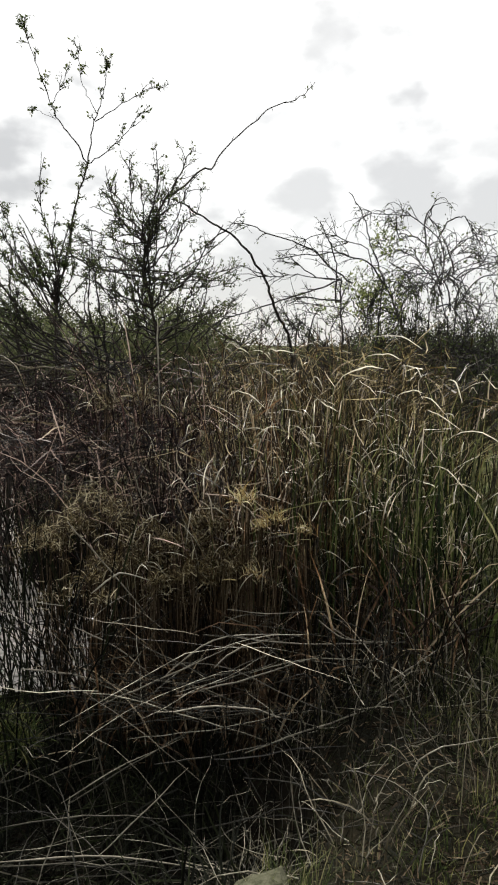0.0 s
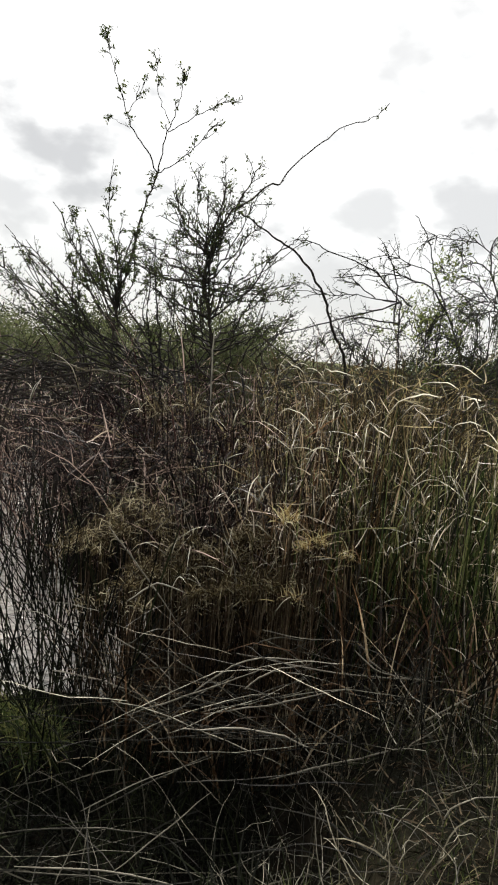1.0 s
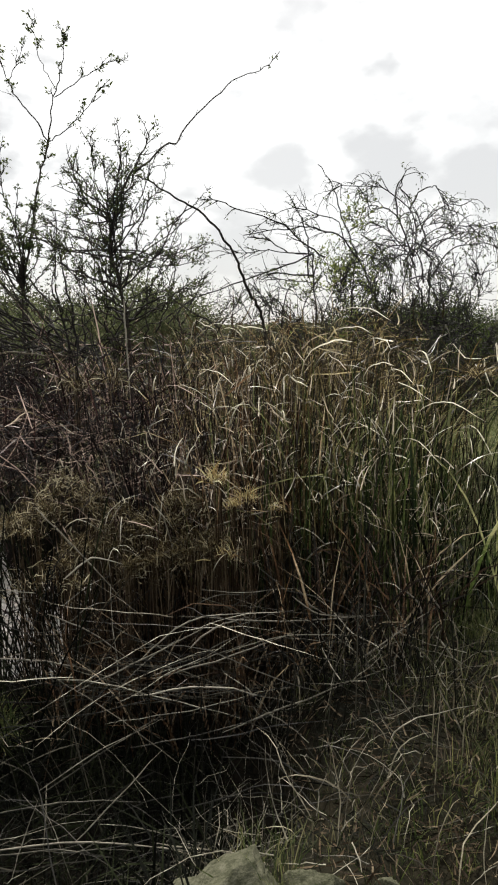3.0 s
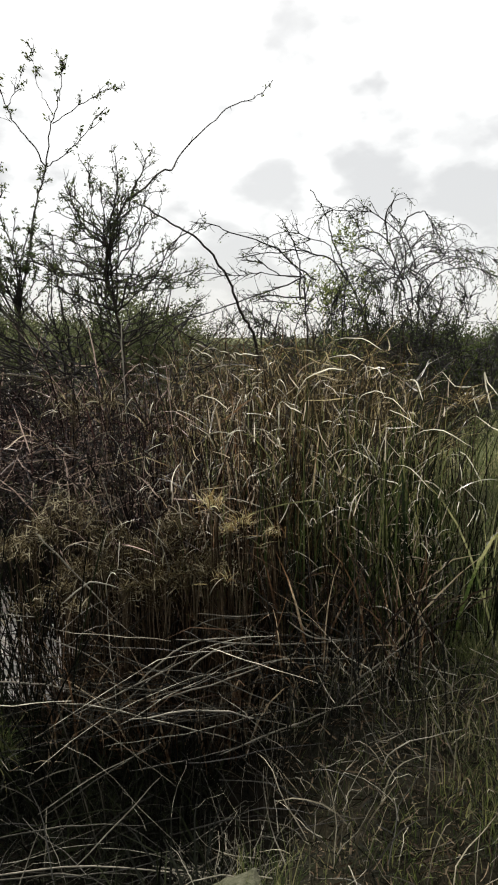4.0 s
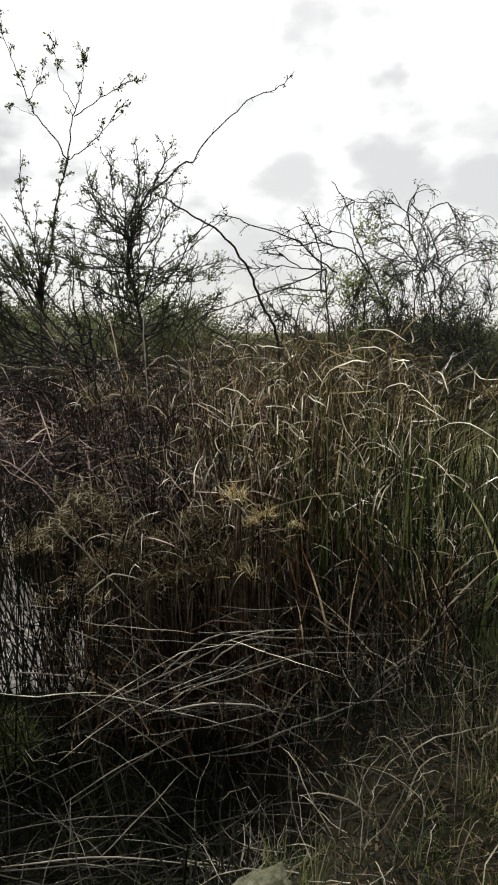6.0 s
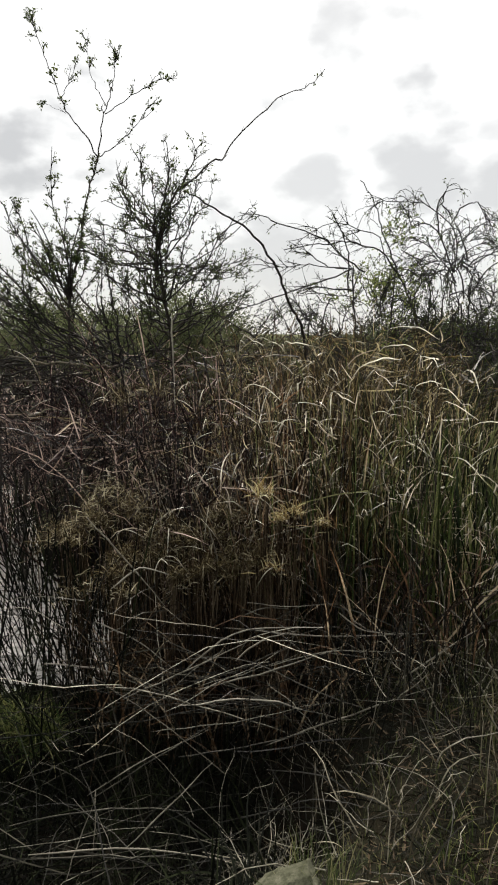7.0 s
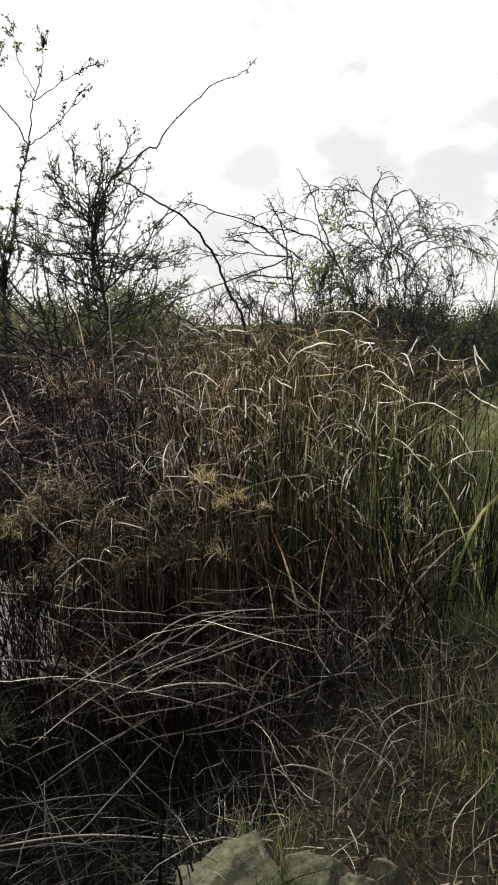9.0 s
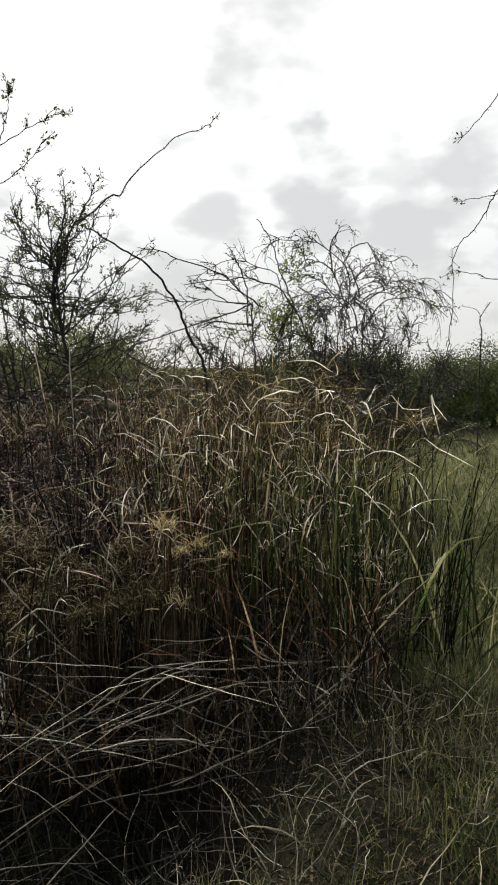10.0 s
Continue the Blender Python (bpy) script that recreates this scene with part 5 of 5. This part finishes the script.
shrub("thorn_shrub", "bushy thorn shrub with a long bare branch reaching out", (-0.75, 5.6),
  [
    ([(-0.69, 5.6, 1.29), (-0.74, 5.58, 1.71), (-0.80, 5.56, 1.98), (-0.79, 5.55, 2.14), (-0.74, 5.54, 2.37), (-0.63, 5.52, 2.58), (-0.55, 5.5, 2.61)], 0.014, 0.007),
],
  [
    ([(-0.6, 5.5, 2.59), (-0.51, 5.55, 2.81), (-0.44, 5.6, 2.97)], 0.007, 0.003),
    ([(-0.79, 5.5, 1.96), (-0.87, 5.47, 2.2), (-0.89, 5.43, 2.57), (-0.9, 5.4, 2.86)], 0.005, 0.002),
    ([(-0.77, 5.5, 2.12), (-0.72, 5.55, 2.64), (-0.75, 5.6, 3.0)], 0.0035, 0.0015),
    ([(-0.82, 5.6, 1.98), (-1.01, 5.6, 2.01), (-1.2, 5.6, 2.07), (-1.44, 5.6, 2.13), (-1.62, 5.6, 2.12)], 0.007, 0.002),
    ([(-0.8, 5.55, 2.06), (-1.08, 5.55, 2.18), (-1.29, 5.55, 2.29)], 0.006, 0.002),
],
  [
    ([(-0.6, 5.5, 2.58), (-0.39, 5.71, 2.82), (-0.3, 5.93, 2.91), (-0.22, 6.14, 3.09), (-0.0, 6.36, 3.37), (0.2, 6.57, 3.6), (0.44, 6.79, 3.75), (0.61, 7.0, 3.97)], 0.008, 0.0035),
    ([(-0.77, 5.5, 1.97), (-0.59, 5.5, 1.99), (-0.40, 5.5, 2.10), (-0.14, 5.5, 2.31), (-0.02, 5.5, 2.43)], 0.006, 0.002),
],
  BARK, LEAF, fan=sweep(-0.80, 5.56, 2.0, 15, (-10, 190), (0.35, 0.85), (0.008, 0.008, 0.03)) + sweep(-0.75, 5.575, 1.76, 11, (10, 170), (0.4, 0.95), (0.008, 0.008, 0.05)) + sweep(-0.775, 5.545, 2.24, 8, (20, 165), (0.3, 0.6), (0.008, 0.008, 0.05)) + sweep(-0.71, 5.59, 1.5, 14, (8, 172), (0.5, 0.95), (0.01, 0.01, 0.06)),
  fan_r=(0.0085, 0.0035), twig=(12, 0.15, 0.0043), sub=(4, 0.07), leaves=(2.6, 0.024), spread=0.007, lo=0.3, angle=(0.4, 1.1), lift=0.15)
SIDE = [level_cane([(-1.54, 1.38), (-1.80, 1.62), (-2.14, 1.99), (-2.43, 2.30)], 5.75, 5.9, 14, 0.006),
    level_cane([(-1.54, 1.51), (-1.72, 1.90), (-1.94, 2.21), (-2.09, 2.43)], 5.75, 5.7, 14, 0.006),
    level_cane([(-1.58, 1.37), (-1.98, 1.64), (-2.34, 1.91), (-2.54, 1.96)], 5.75, 5.8, 14, 0.006),
    level_cane([(-1.53, 1.65), (-1.69, 2.03), (-1.82, 2.35)], 5.75, 5.9, 14, 0.006),
    level_cane([(-1.80, 1.62), (-2.06, 1.77), (-2.32, 2.12)], 5.75, 5.6, 14, 0.006),
    level_cane([(-1.56, 1.78), (-1.49, 2.12), (-1.41, 2.35)], 5.75, 5.7, 14, 0.006)]
shrub("thorn_shrub", "low wide thorn brush with fine leafy twigs", (-1.4, 5.7), [], [], [],
  BARK, LEAF, fan=SIDE + sweep(-1.25, 5.68, 1.3, 20, (125, 168), (0.7, 1.55), (0.25, 0.15, 0.08), 0.2) + sweep(-1.35, 5.7, 1.3, 10, (75, 140), (0.5, 1.1), (0.3, 0.15, 0.1)) + sweep(-1.0, 5.72, 1.28, 20, (10, 160), (0.4, 0.9), (0.42, 0.15, 0.10))
  + canes(-1.4, 5.72, 12, (0.4, 0.1), (1.0, 1.4), (0.0, 0.4), (-0.3, 0.5), wobble=0.06), fan_r=(0.0095, 0.0035), twig=(10, 0.16, 0.0042), sub=(3, 0.07), leaves=(2.2, 0.024), spread=0.008, lo=0.3, lift=0.2, angle=(0.35, 1.0))
shrub("leaning_branch", "dark bare branch leaning over from the thicket", (0.42, 6.0),
  [
    ([(0.41, 6.0, 1.27), (0.37, 5.93, 1.54), (0.3, 5.87, 1.68), (0.21, 5.8, 1.84), (0.16, 5.73, 1.99), (-0.0, 5.67, 2.21), (-0.17, 5.6, 2.35), (-0.31, 5.53, 2.42), (-0.48, 5.47, 2.51), (-0.58, 5.4, 2.54)], 0.015, 0.005),
],
  [],
  [
    ([(-0.17, 5.6, 2.35), (-0.41, 5.63, 2.18), (-0.64, 5.67, 1.96), (-0.85, 5.7, 1.79)], 0.005, 0.002),
    ([(-0.17, 5.6, 2.35), (-0.11, 5.55, 2.41), (-0.05, 5.5, 2.47)], 0.004, 0.002),
    ([(-0.39, 5.5, 2.46), (-0.37, 5.5, 2.56), (-0.36, 5.5, 2.65)], 0.003, 0.002),
],
  BARK, LEAF, category="branch", twig=(1.5, 0.12, 0.003), sub=(2, 0.06), leaves=(0.3, 0.02))
dead_branch([(-1.81, 5.0, 1.11), (-1.53, 4.9, 1.14), (-1.34, 4.8, 1.25), (-1.18, 4.7, 1.29)])
dead_branch([(-1.8, 5.0, 1.31), (-1.45, 4.9, 1.27), (-1.1, 4.8, 1.26), (-0.9, 4.7, 1.26)])
dead_branch([(-1.83, 5.0, 0.88), (-1.61, 4.85, 0.91), (-1.38, 4.7, 0.96)])
shrub("low_shrub", "low leafy scrub with fine grey twigs", (0.2, 6.6), [], [], [],
  GREY_BARK, LEAF, fan=canes(0.15, 6.6, 10, (0.45, 0.2), (1.0, 1.45), (0.05, 0.7), (0.0, 0.6), wobble=0.07) + sweep(-0.25, 6.5, 1.35, 7, (18, 60), (0.4, 0.9), (0.15, 0.1, 0.08)), fan_r=(0.007, 0.003), twig=(11, 0.18, 0.0036), sub=(3, 0.08), leaves=(1.5, 0.026), lo=0.45)
# canes that spring from one knot, arch over and hang to all sides
knot = bent(np.repeat([[2.05, 7.4, 2.05]], 24, 0) + rng.normal(0, 0.14, (24, 3)), rng.uniform(0, 6.28, 24), rng.uniform(0.1, 1.5, 24), rng.uniform(0.4, 0.75, 24), rng.uniform(0.8, 2.9, 24), 16, power=1.6, wobble=0.09)
ARCHES = [level_cane(line, y0, y1) for line, y0, y1 in (
    ([(2.05, 2.14), (1.92, 2.37), (1.80, 2.53), (1.63, 2.58), (1.52, 2.55), (1.47, 2.68)], 7.4, 7.2),
    ([(2.05, 2.14), (2.07, 2.43), (1.99, 2.62), (1.75, 2.80), (1.62, 2.82), (1.34, 2.82), (1.28, 2.77)], 7.4, 7.3),
    ([(1.85, 2.51), (1.88, 2.76), (1.97, 2.94), (2.00, 2.84), (2.04, 2.76)], 7.3, 7.5),
    ([(1.99, 2.62), (2.05, 2.78), (2.16, 2.83), (2.23, 2.82), (2.29, 2.72), (2.33, 2.60)], 7.4, 7.3),
    ([(2.07, 2.43), (2.21, 2.55), (2.34, 2.62), (2.49, 2.64), (2.64, 2.63)], 7.4, 7.6),
    ([(2.05, 2.14), (2.18, 2.28), (2.31, 2.37), (2.48, 2.41), (2.75, 2.44), (3.0, 2.3)], 7.4, 7.2),
    ([(2.05, 2.14), (1.88, 2.18), (1.73, 2.15), (1.58, 2.07)], 7.4, 7.3),
    ([(2.24, 1.90), (2.36, 2.15), (2.51, 2.24), (2.80, 2.27), (3.1, 2.05)], 7.5, 7.4))]
FEET = [[(x, 7.45, z) for x, z in line] for line in ([(2.1, -0.1), (2.08, 1.60), (2.03, 1.81), (2.05, 2.14)], [(2.2, -0.1), (2.17, 1.64), (2.13, 1.83), (2.05, 2.14)],
    [(1.95, -0.1), (1.95, 1.62), (1.98, 1.90), (2.05, 2.14)], [(1.8, -0.1), (1.82, 1.62), (1.83, 1.90), (1.75, 2.13), (1.66, 2.28), (1.50, 2.37)], [(2.2, -0.1), (2.24, 1.6), (2.24, 1.95)])]
shrub("arching_shrub", "grey thorny shrub with many arching drooping canes", (2.1, 7.45),
  [
    ([(1.78, 7.4, 1.22), (1.66, 7.37, 1.67), (1.57, 7.33, 1.87), (1.41, 7.3, 2.21)], 0.011, 0.008),
],
  [], [
    ([(1.41, 7.3, 2.21), (1.26, 7.27, 2.53), (1.18, 7.23, 2.79), (1.01, 7.2, 3.01)], 0.008, 0.004),
    ([(1.22, 7.25, 2.75), (1.10, 7.2, 2.76), (0.97, 7.2, 2.70), (1.0, 7.2, 2.61)], 0.003, 0.0015),
] + [(line, 0.009, 0.005) for line in FEET],
  GREY_BARK, LEAF, fan=ARCHES + [c for c in knot] + canes(2.25, 7.5, 44, (0.42, 0.2), (1.4, 2.12), (0.0, 0.35), (0.4, 2.6), power=2.2, wobble=0.05) + canes(1.6, 7.4, 36, (0.3, 0.15), (1.4, 2.1), (0.0, 0.3), (0.4, 2.4), power=2.2, wobble=0.05),
  fan_r=(0.0085, 0.0042), twig=(10, 0.40, 0.0052), sub=(3, 0.18), leaves=(2.2, 0.032), droop=1.1, lift=0.1, lo=0.45, angle=(0.3, 1.0), budded=False)
LEVEL = [level_cane(line, y0, y1) for line, y0, y1 in (
    ([(1.07, 2.11), (0.96, 2.19), (0.80, 2.30), (0.67, 2.38), (0.50, 2.45), (0.20, 2.52), (0.07, 2.58), (-0.06, 2.63)], 7.1, 6.9),
    ([(1.3, 2.2), (1.21, 2.45), (1.06, 2.49), (0.93, 2.52), (0.80, 2.54), (0.67, 2.52), (0.54, 2.47), (0.43, 2.41), (0.28, 2.37)], 7.2, 6.9),
    ([(1.4, 2.1), (1.21, 2.34), (1.05, 2.39), (0.88, 2.41), (0.73, 2.38), (0.58, 2.35), (0.26, 2.31)], 7.1, 7.0),
    ([(0.88, 2.13), (0.69, 2.13), (0.54, 2.21), (0.43, 2.23), (0.28, 2.25)], 7.0, 6.9),
    ([(0.94, 2.13), (0.58, 2.16), (0.43, 2.17), (0.19, 2.14), (-0.11, 2.13), (-0.23, 1.98)], 7.0, 6.8),
    ([(0.94, 2.13), (0.77, 2.07), (0.58, 1.99), (0.28, 1.89), (0.09, 1.81), (-0.10, 1.74), (-0.29, 1.64), (-0.52, 1.49)], 7.0, 6.6),
    ([(0.95, 1.92), (0.66, 1.97), (0.51, 1.95), (0.36, 1.90)], 7.0, 6.9),
    ([(0.95, 1.85), (0.62, 1.90), (0.49, 1.89)], 7.0, 7.1),
    ([(0.9, 1.9), (0.86, 2.22), (0.82, 2.40), (0.76, 2.56), (0.72, 2.60)], 7.0, 7.0))]
shrub("reaching_shrub", "thin thorn canes reaching level out of a grey shrub", (1.0, 7.05),
  [
    ([(1.0, 7.05, 1.2), (0.98, 7.05, 1.6), (0.95, 7.02, 1.9), (0.94, 7.0, 2.15)], 0.010, 0.006),
    ([(1.35, 7.1, 1.2), (1.35, 7.1, 1.6), (1.38, 7.1, 2.1)], 0.009, 0.006),
], [], [
    ([(0.63, 6.9, 1.2), (0.63, 6.9, 1.49), (0.65, 6.9, 1.64), (0.71, 6.9, 1.83)], 0.012, 0.005),
    ([(0.5, 6.9, 1.2), (0.51, 6.9, 1.53), (0.53, 6.9, 1.67), (0.59, 6.9, 1.67)], 0.010, 0.005),
], GREY_BARK, LEAF, fan=LEVEL + canes(1.1, 7.15, 20, (0.32, 0.1), (1.4, 2.0), (0.1, 0.5), (0.1, 1.2), wobble=0.06), fan_r=(0.0085, 0.0045), twig=(9, 0.26, 0.0050), sub=(2, 0.11), leaves=(1.2, 0.028), droop=0.1, lift=0.05, lo=0.25, angle=(0.3, 0.9), budded=False)
shrub("arching_shrub", "young green shoots on a thin thorny shrub", (1.3, 7.2), [], [], [],
  GREY_BARK, BRIGHT_LEAF, fan=canes(1.25, 7.25, 14, (0.13, 0.10), (1.2, 1.7), (0.0, 0.2), (0.0, 0.7), power=1.7) + sweep(1.18, 7.25, 1.85, 14, (0, 180), (0.15, 0.35), (0.10, 0.08, 0.12)) + canes(1.36, 7.25, 2, (0.04, 0.04), (2.1, 2.25), (0.0, 0.06), (0.0, 0.3), power=1.7)
  + sweep(1.35, 7.25, 2.48, 4, (0, 180), (0.10, 0.2), (0.05, 0.05, 0.09)), fan_r=(0.006, 0.0028), twig=(10, 0.2, 0.004), sub=(3, 0.08), leaves=(7.0, 0.036), droop=0.2, spread=0.03)
shrub("dense_shrub", "low brown-grey thorn scrub at an arching shrub's foot", (1.7, 7.0), [], [], [],
  GREY_BARK, LEAF, fan=canes(1.7, 7.0, 8, (0.45, 0.1), (1.2, 1.6), (0.0, 0.3), (0.0, 0.8)) + sweep(1.75, 7.0, 1.3, 46, (0, 180), (0.3, 0.75), (0.55, 0.12, 0.14)), fan_r=(0.008, 0.003), twig=(11, 0.2, 0.005), sub=(3, 0.1), leaves=(1.6, 0.03), lo=0.4)
shrub("dense_shrub", "dense dark leafless thorn bush in front of the meadow", (2.5, 7.6), [], [], [],
  GREY_BARK, LEAF, fan=canes(2.55, 7.6, 10, (0.25, 0.15), (1.3, 1.9), (0.05, 0.4), (0.2, 1.2)) + sweep(2.6, 7.6, 1.25, 44, (0, 180), (0.3, 0.75), (0.35, 0.15, 0.15)), fan_r=(0.008, 0.003), twig=(13, 0.22, 0.0055), sub=(4, 0.11), leaves=(0.8, 0.028), lo=0.4)
shrub("hanging_branch", "thin bare twigs hanging in from a thorn tree", (3.1, 5.0),
  [([(3.1, 5.0, 0.6), (3.12, 5.02, 2.2), (3.05, 5.0, 3.3), (2.98, 5.0, 3.88)], 0.03, 0.01)], [],
  [
    ([(2.98, 5.0, 3.88), (2.63, 4.9, 3.69), (2.38, 4.8, 3.41), (2.23, 4.7, 3.24), (2.01, 4.6, 3.01)], 0.006, 0.0025),
    ([(3.07, 5.0, 3.28), (2.68, 4.93, 3.0), (2.44, 4.86, 2.77), (2.32, 4.79, 2.61), (2.21, 4.71, 2.48), (2.08, 4.64, 2.37), (1.99, 4.57, 2.22), (1.93, 4.5, 2.11)], 0.006, 0.002),
    ([(2.43, 4.8, 2.75), (2.33, 4.73, 2.71), (2.18, 4.67, 2.67), (2.0, 4.6, 2.63)], 0.0035, 0.002),
    ([(3.08, 5.0, 2.25), (2.71, 4.9, 2.14), (2.45, 4.8, 2.14), (2.22, 4.7, 2.16), (2.0, 4.6, 2.17)], 0.005, 0.002),
],
  BARK, LEAF, category="tree", twig=(2, 0.2, 0.003), sub=(2, 0.08), leaves=(1.0, 0.03))
shrub("dead_weed", "single thin dry stem standing in the grass", (1.96, 4.7),
  [
    ([(1.96, 4.7, 1.14), (2.0, 4.68, 1.51), (2.03, 4.65, 1.71), (2.03, 4.62, 2.02), (2.0, 4.6, 2.32)], 0.004, 0.002),
], [], [], BARK, LEAF, category="weed", twig=(1.5, 0.08, 0.002), sub=(1, 0.03), leaves=())
shrub("sapling", "small bare sapling above the far bushes", (5.83, 11.97),
  [
    ([(5.83, 11.97, 1.63), (5.84, 11.97, 2.14), (5.79, 11.97, 2.39), (5.97, 11.97, 2.7)], 0.016, 0.006),
], [],
  [
    ([(5.81, 11.97, 2.35), (5.73, 11.97, 2.55), (5.4, 11.97, 2.62)], 0.008, 0.003),
], BARK, LEAF, category="tree", twig=(4, 0.15, 0.003), sub=(2, 0.06), leaves=())


def brush_pile():
    """Dark thorny branches lying level behind the dead reeds."""
    ob = thing("brush_pile", (-1.75, 5.35, float(ground_z(-1.75, 5.35))), "dark cut thorn branches piled flat behind dead reeds", "brush")
    lines = []
    for k in range(46):
        c = np.array([rng.uniform(-2.6, -1.25), rng.uniform(5.15, 5.6), rng.uniform(0.95, 1.36)])
        a, ln = rng.normal(0, 0.5), rng.uniform(0.4, 1.0)
        d = np.array([math.cos(a), math.sin(a), rng.normal(0.05, 0.16)]) * ln / 2
        pts = [c - d, c - d * 0.3 + rng.normal(0, 0.03, 3), c + d * 0.4 + rng.normal(0, 0.04, 3), c + d + np.array([0, 0, rng.normal(0, 0.07)])]
        ln = limb(pts, rng.uniform(0.005, 0.010), 0.003, 0.012)
        lines.append(ln)
        V, F = tube_of([ln], 5)
        mesh_object("branch", V, F, BARK, ob)
    for k in range(7):
        x, y = rng.uniform(-2.5, -1.3), rng.uniform(5.2, 5.6)
        ln = limb([(x, y, float(ground_z(x, y)) - 0.03), (x + rng.normal(0, 0.1), y, 0.6), (x + rng.normal(0, 0.2), y, 1.2)], 0.012, 0.006, 0.012)
        V, F = tube_of([ln], 5)
        mesh_object("branch", V, F, BARK, ob)
    small = []
    for ln in lines:
        small += sprout(ln, 8, 0.2, 0.003, lift=0.1, m=5, wander=0.2)
    V, F = tube_of(small, 3)
    rest(mesh_object("twig_growth", V, F, BARK, ob))


brush_pile()


# ------------------------------------------------------------------ bushes and trees in the distance
def far_bush(x, y, r, h, n, mat, label, name="bush", leaf=0.07, category="bush", group="bushes in the distance"):
    z = float(ground_z(x, y))
    ob = thing(name, (x, y, z), label, category, group)
    lines = []
    for _ in range(9):
        a, d = rng.uniform(0, 6.28), r * rng.uniform(0.2, 0.9)
        top = np.array([x + d * math.cos(a), y + d * math.sin(a), z + h * rng.uniform(0.55, 0.98)])
        foot = np.array([x + rng.normal(0, r * 0.12), y + rng.normal(0, r * 0.12), z - 0.05])
        lines.append(limb([foot, foot * 0.55 + top * 0.45 + np.array([0, 0, h * 0.1]), top], 0.012 * h, 0.004 * h, 0.03))
    V, F = tube_of(lines, 5)
    mesh_object("trunk", V, F, BARK, ob)
    k = 110
    u = rng.normal(0, 1, (k, 3))
    u /= np.linalg.norm(u, axis=1, keepdims=True)
    c = np.array([x, y, z + h * 0.44]) + u * np.array([r, r, h * 0.50]) * rng.uniform(0.4, 1.0, (k, 1))
    pick = rng.integers(0, k, n)
    P = c[pick] + rng.normal(0, 1, (n, 3)) * np.array([r * 0.12, r * 0.12, h * 0.07])
    P[:, 2] = np.maximum(P[:, 2], z + 0.03)
    d = rng.normal(0, 1, (n, 3))
    d /= np.linalg.norm(d, axis=1, keepdims=True)
    q = np.cross(d, rng.normal(0, 1, (n, 3)))
    q /= np.linalg.norm(q, axis=1, keepdims=True)
    ln = leaf * rng.uniform(0.5, 1.4, n)[:, None]
    V = np.stack([P, P + d * ln * 0.5 + q * ln * 0.28, P + d * ln, P + d * ln * 0.5 - q * ln * 0.28], 1).reshape(-1, 3)
    mesh_object("crown", V, np.arange(n * 4).reshape(n, 4), mat, ob)
    return ob


HEDGE = "dense green thorn bushes beyond the pond"
for bx, by, br_, bh in ((-5.6, 11.5, 1.6, 2.6), (-4.0, 12.0, 1.5, 2.3), (-7.6, 12.5, 1.9, 2.9), (-2.7, 13.0, 1.3, 2.0), (-9.8, 14.0, 2.2, 3.2), (-1.5, 13.6, 1.3, 2.55)):
    far_bush(bx, by, br_, bh, 42000, FAR_LEAF, HEDGE, leaf=0.05)
for bx, by, br_, bh in ((-5.4, 20.0, 1.5, 2.75), (-1.9, 21.0, 1.7, 2.45), (-9.5, 22.0, 2.2, 3.0)):
    far_bush(bx, by, br_, bh, 16000, DULL_LEAF, "hazy rounded tree far behind a hedge", name="tree", leaf=0.07, category="tree", group="trees in the distance")
DARK = "dark green bushes beside the meadow"
for bx, by, br_, bh in ((3.4, 17.6, 1.3, 1.9), (4.9, 17.3, 1.3, 2.05), (6.3, 17.8, 1.4, 2.2), (7.7, 17.4, 1.3, 2.15), (9.2, 17.6, 1.6, 2.5), (11.2, 18.0, 1.8, 2.7)):
    far_bush(bx, by, br_, bh, 26000, LEAF, DARK, leaf=0.055)
for bx, by, br_, bh in ((0.2, 15.0, 1.2, 1.62), (2.0, 17.0, 1.3, 1.7), (-0.9, 18.0, 1.6, 2.0), (4.0, 19.0, 1.8, 2.2)):
    far_bush(bx, by, br_, bh, 9000, DULL_LEAF, "low dull olive scrub behind the thicket", leaf=0.05)
for i in range(26):
    bx, by = -24 + i * 2.1 + rng.uniform(-0.8, 0.8), 27 + rng.uniform(-4, 8)
    far_bush(bx, by, rng.uniform(1.4, 3.0), rng.uniform(1.4, 3.3), 6000, DULL_LEAF if -9 < bx < 12 else FAR_LEAF, "distant olive scrub on the horizon", leaf=0.09)
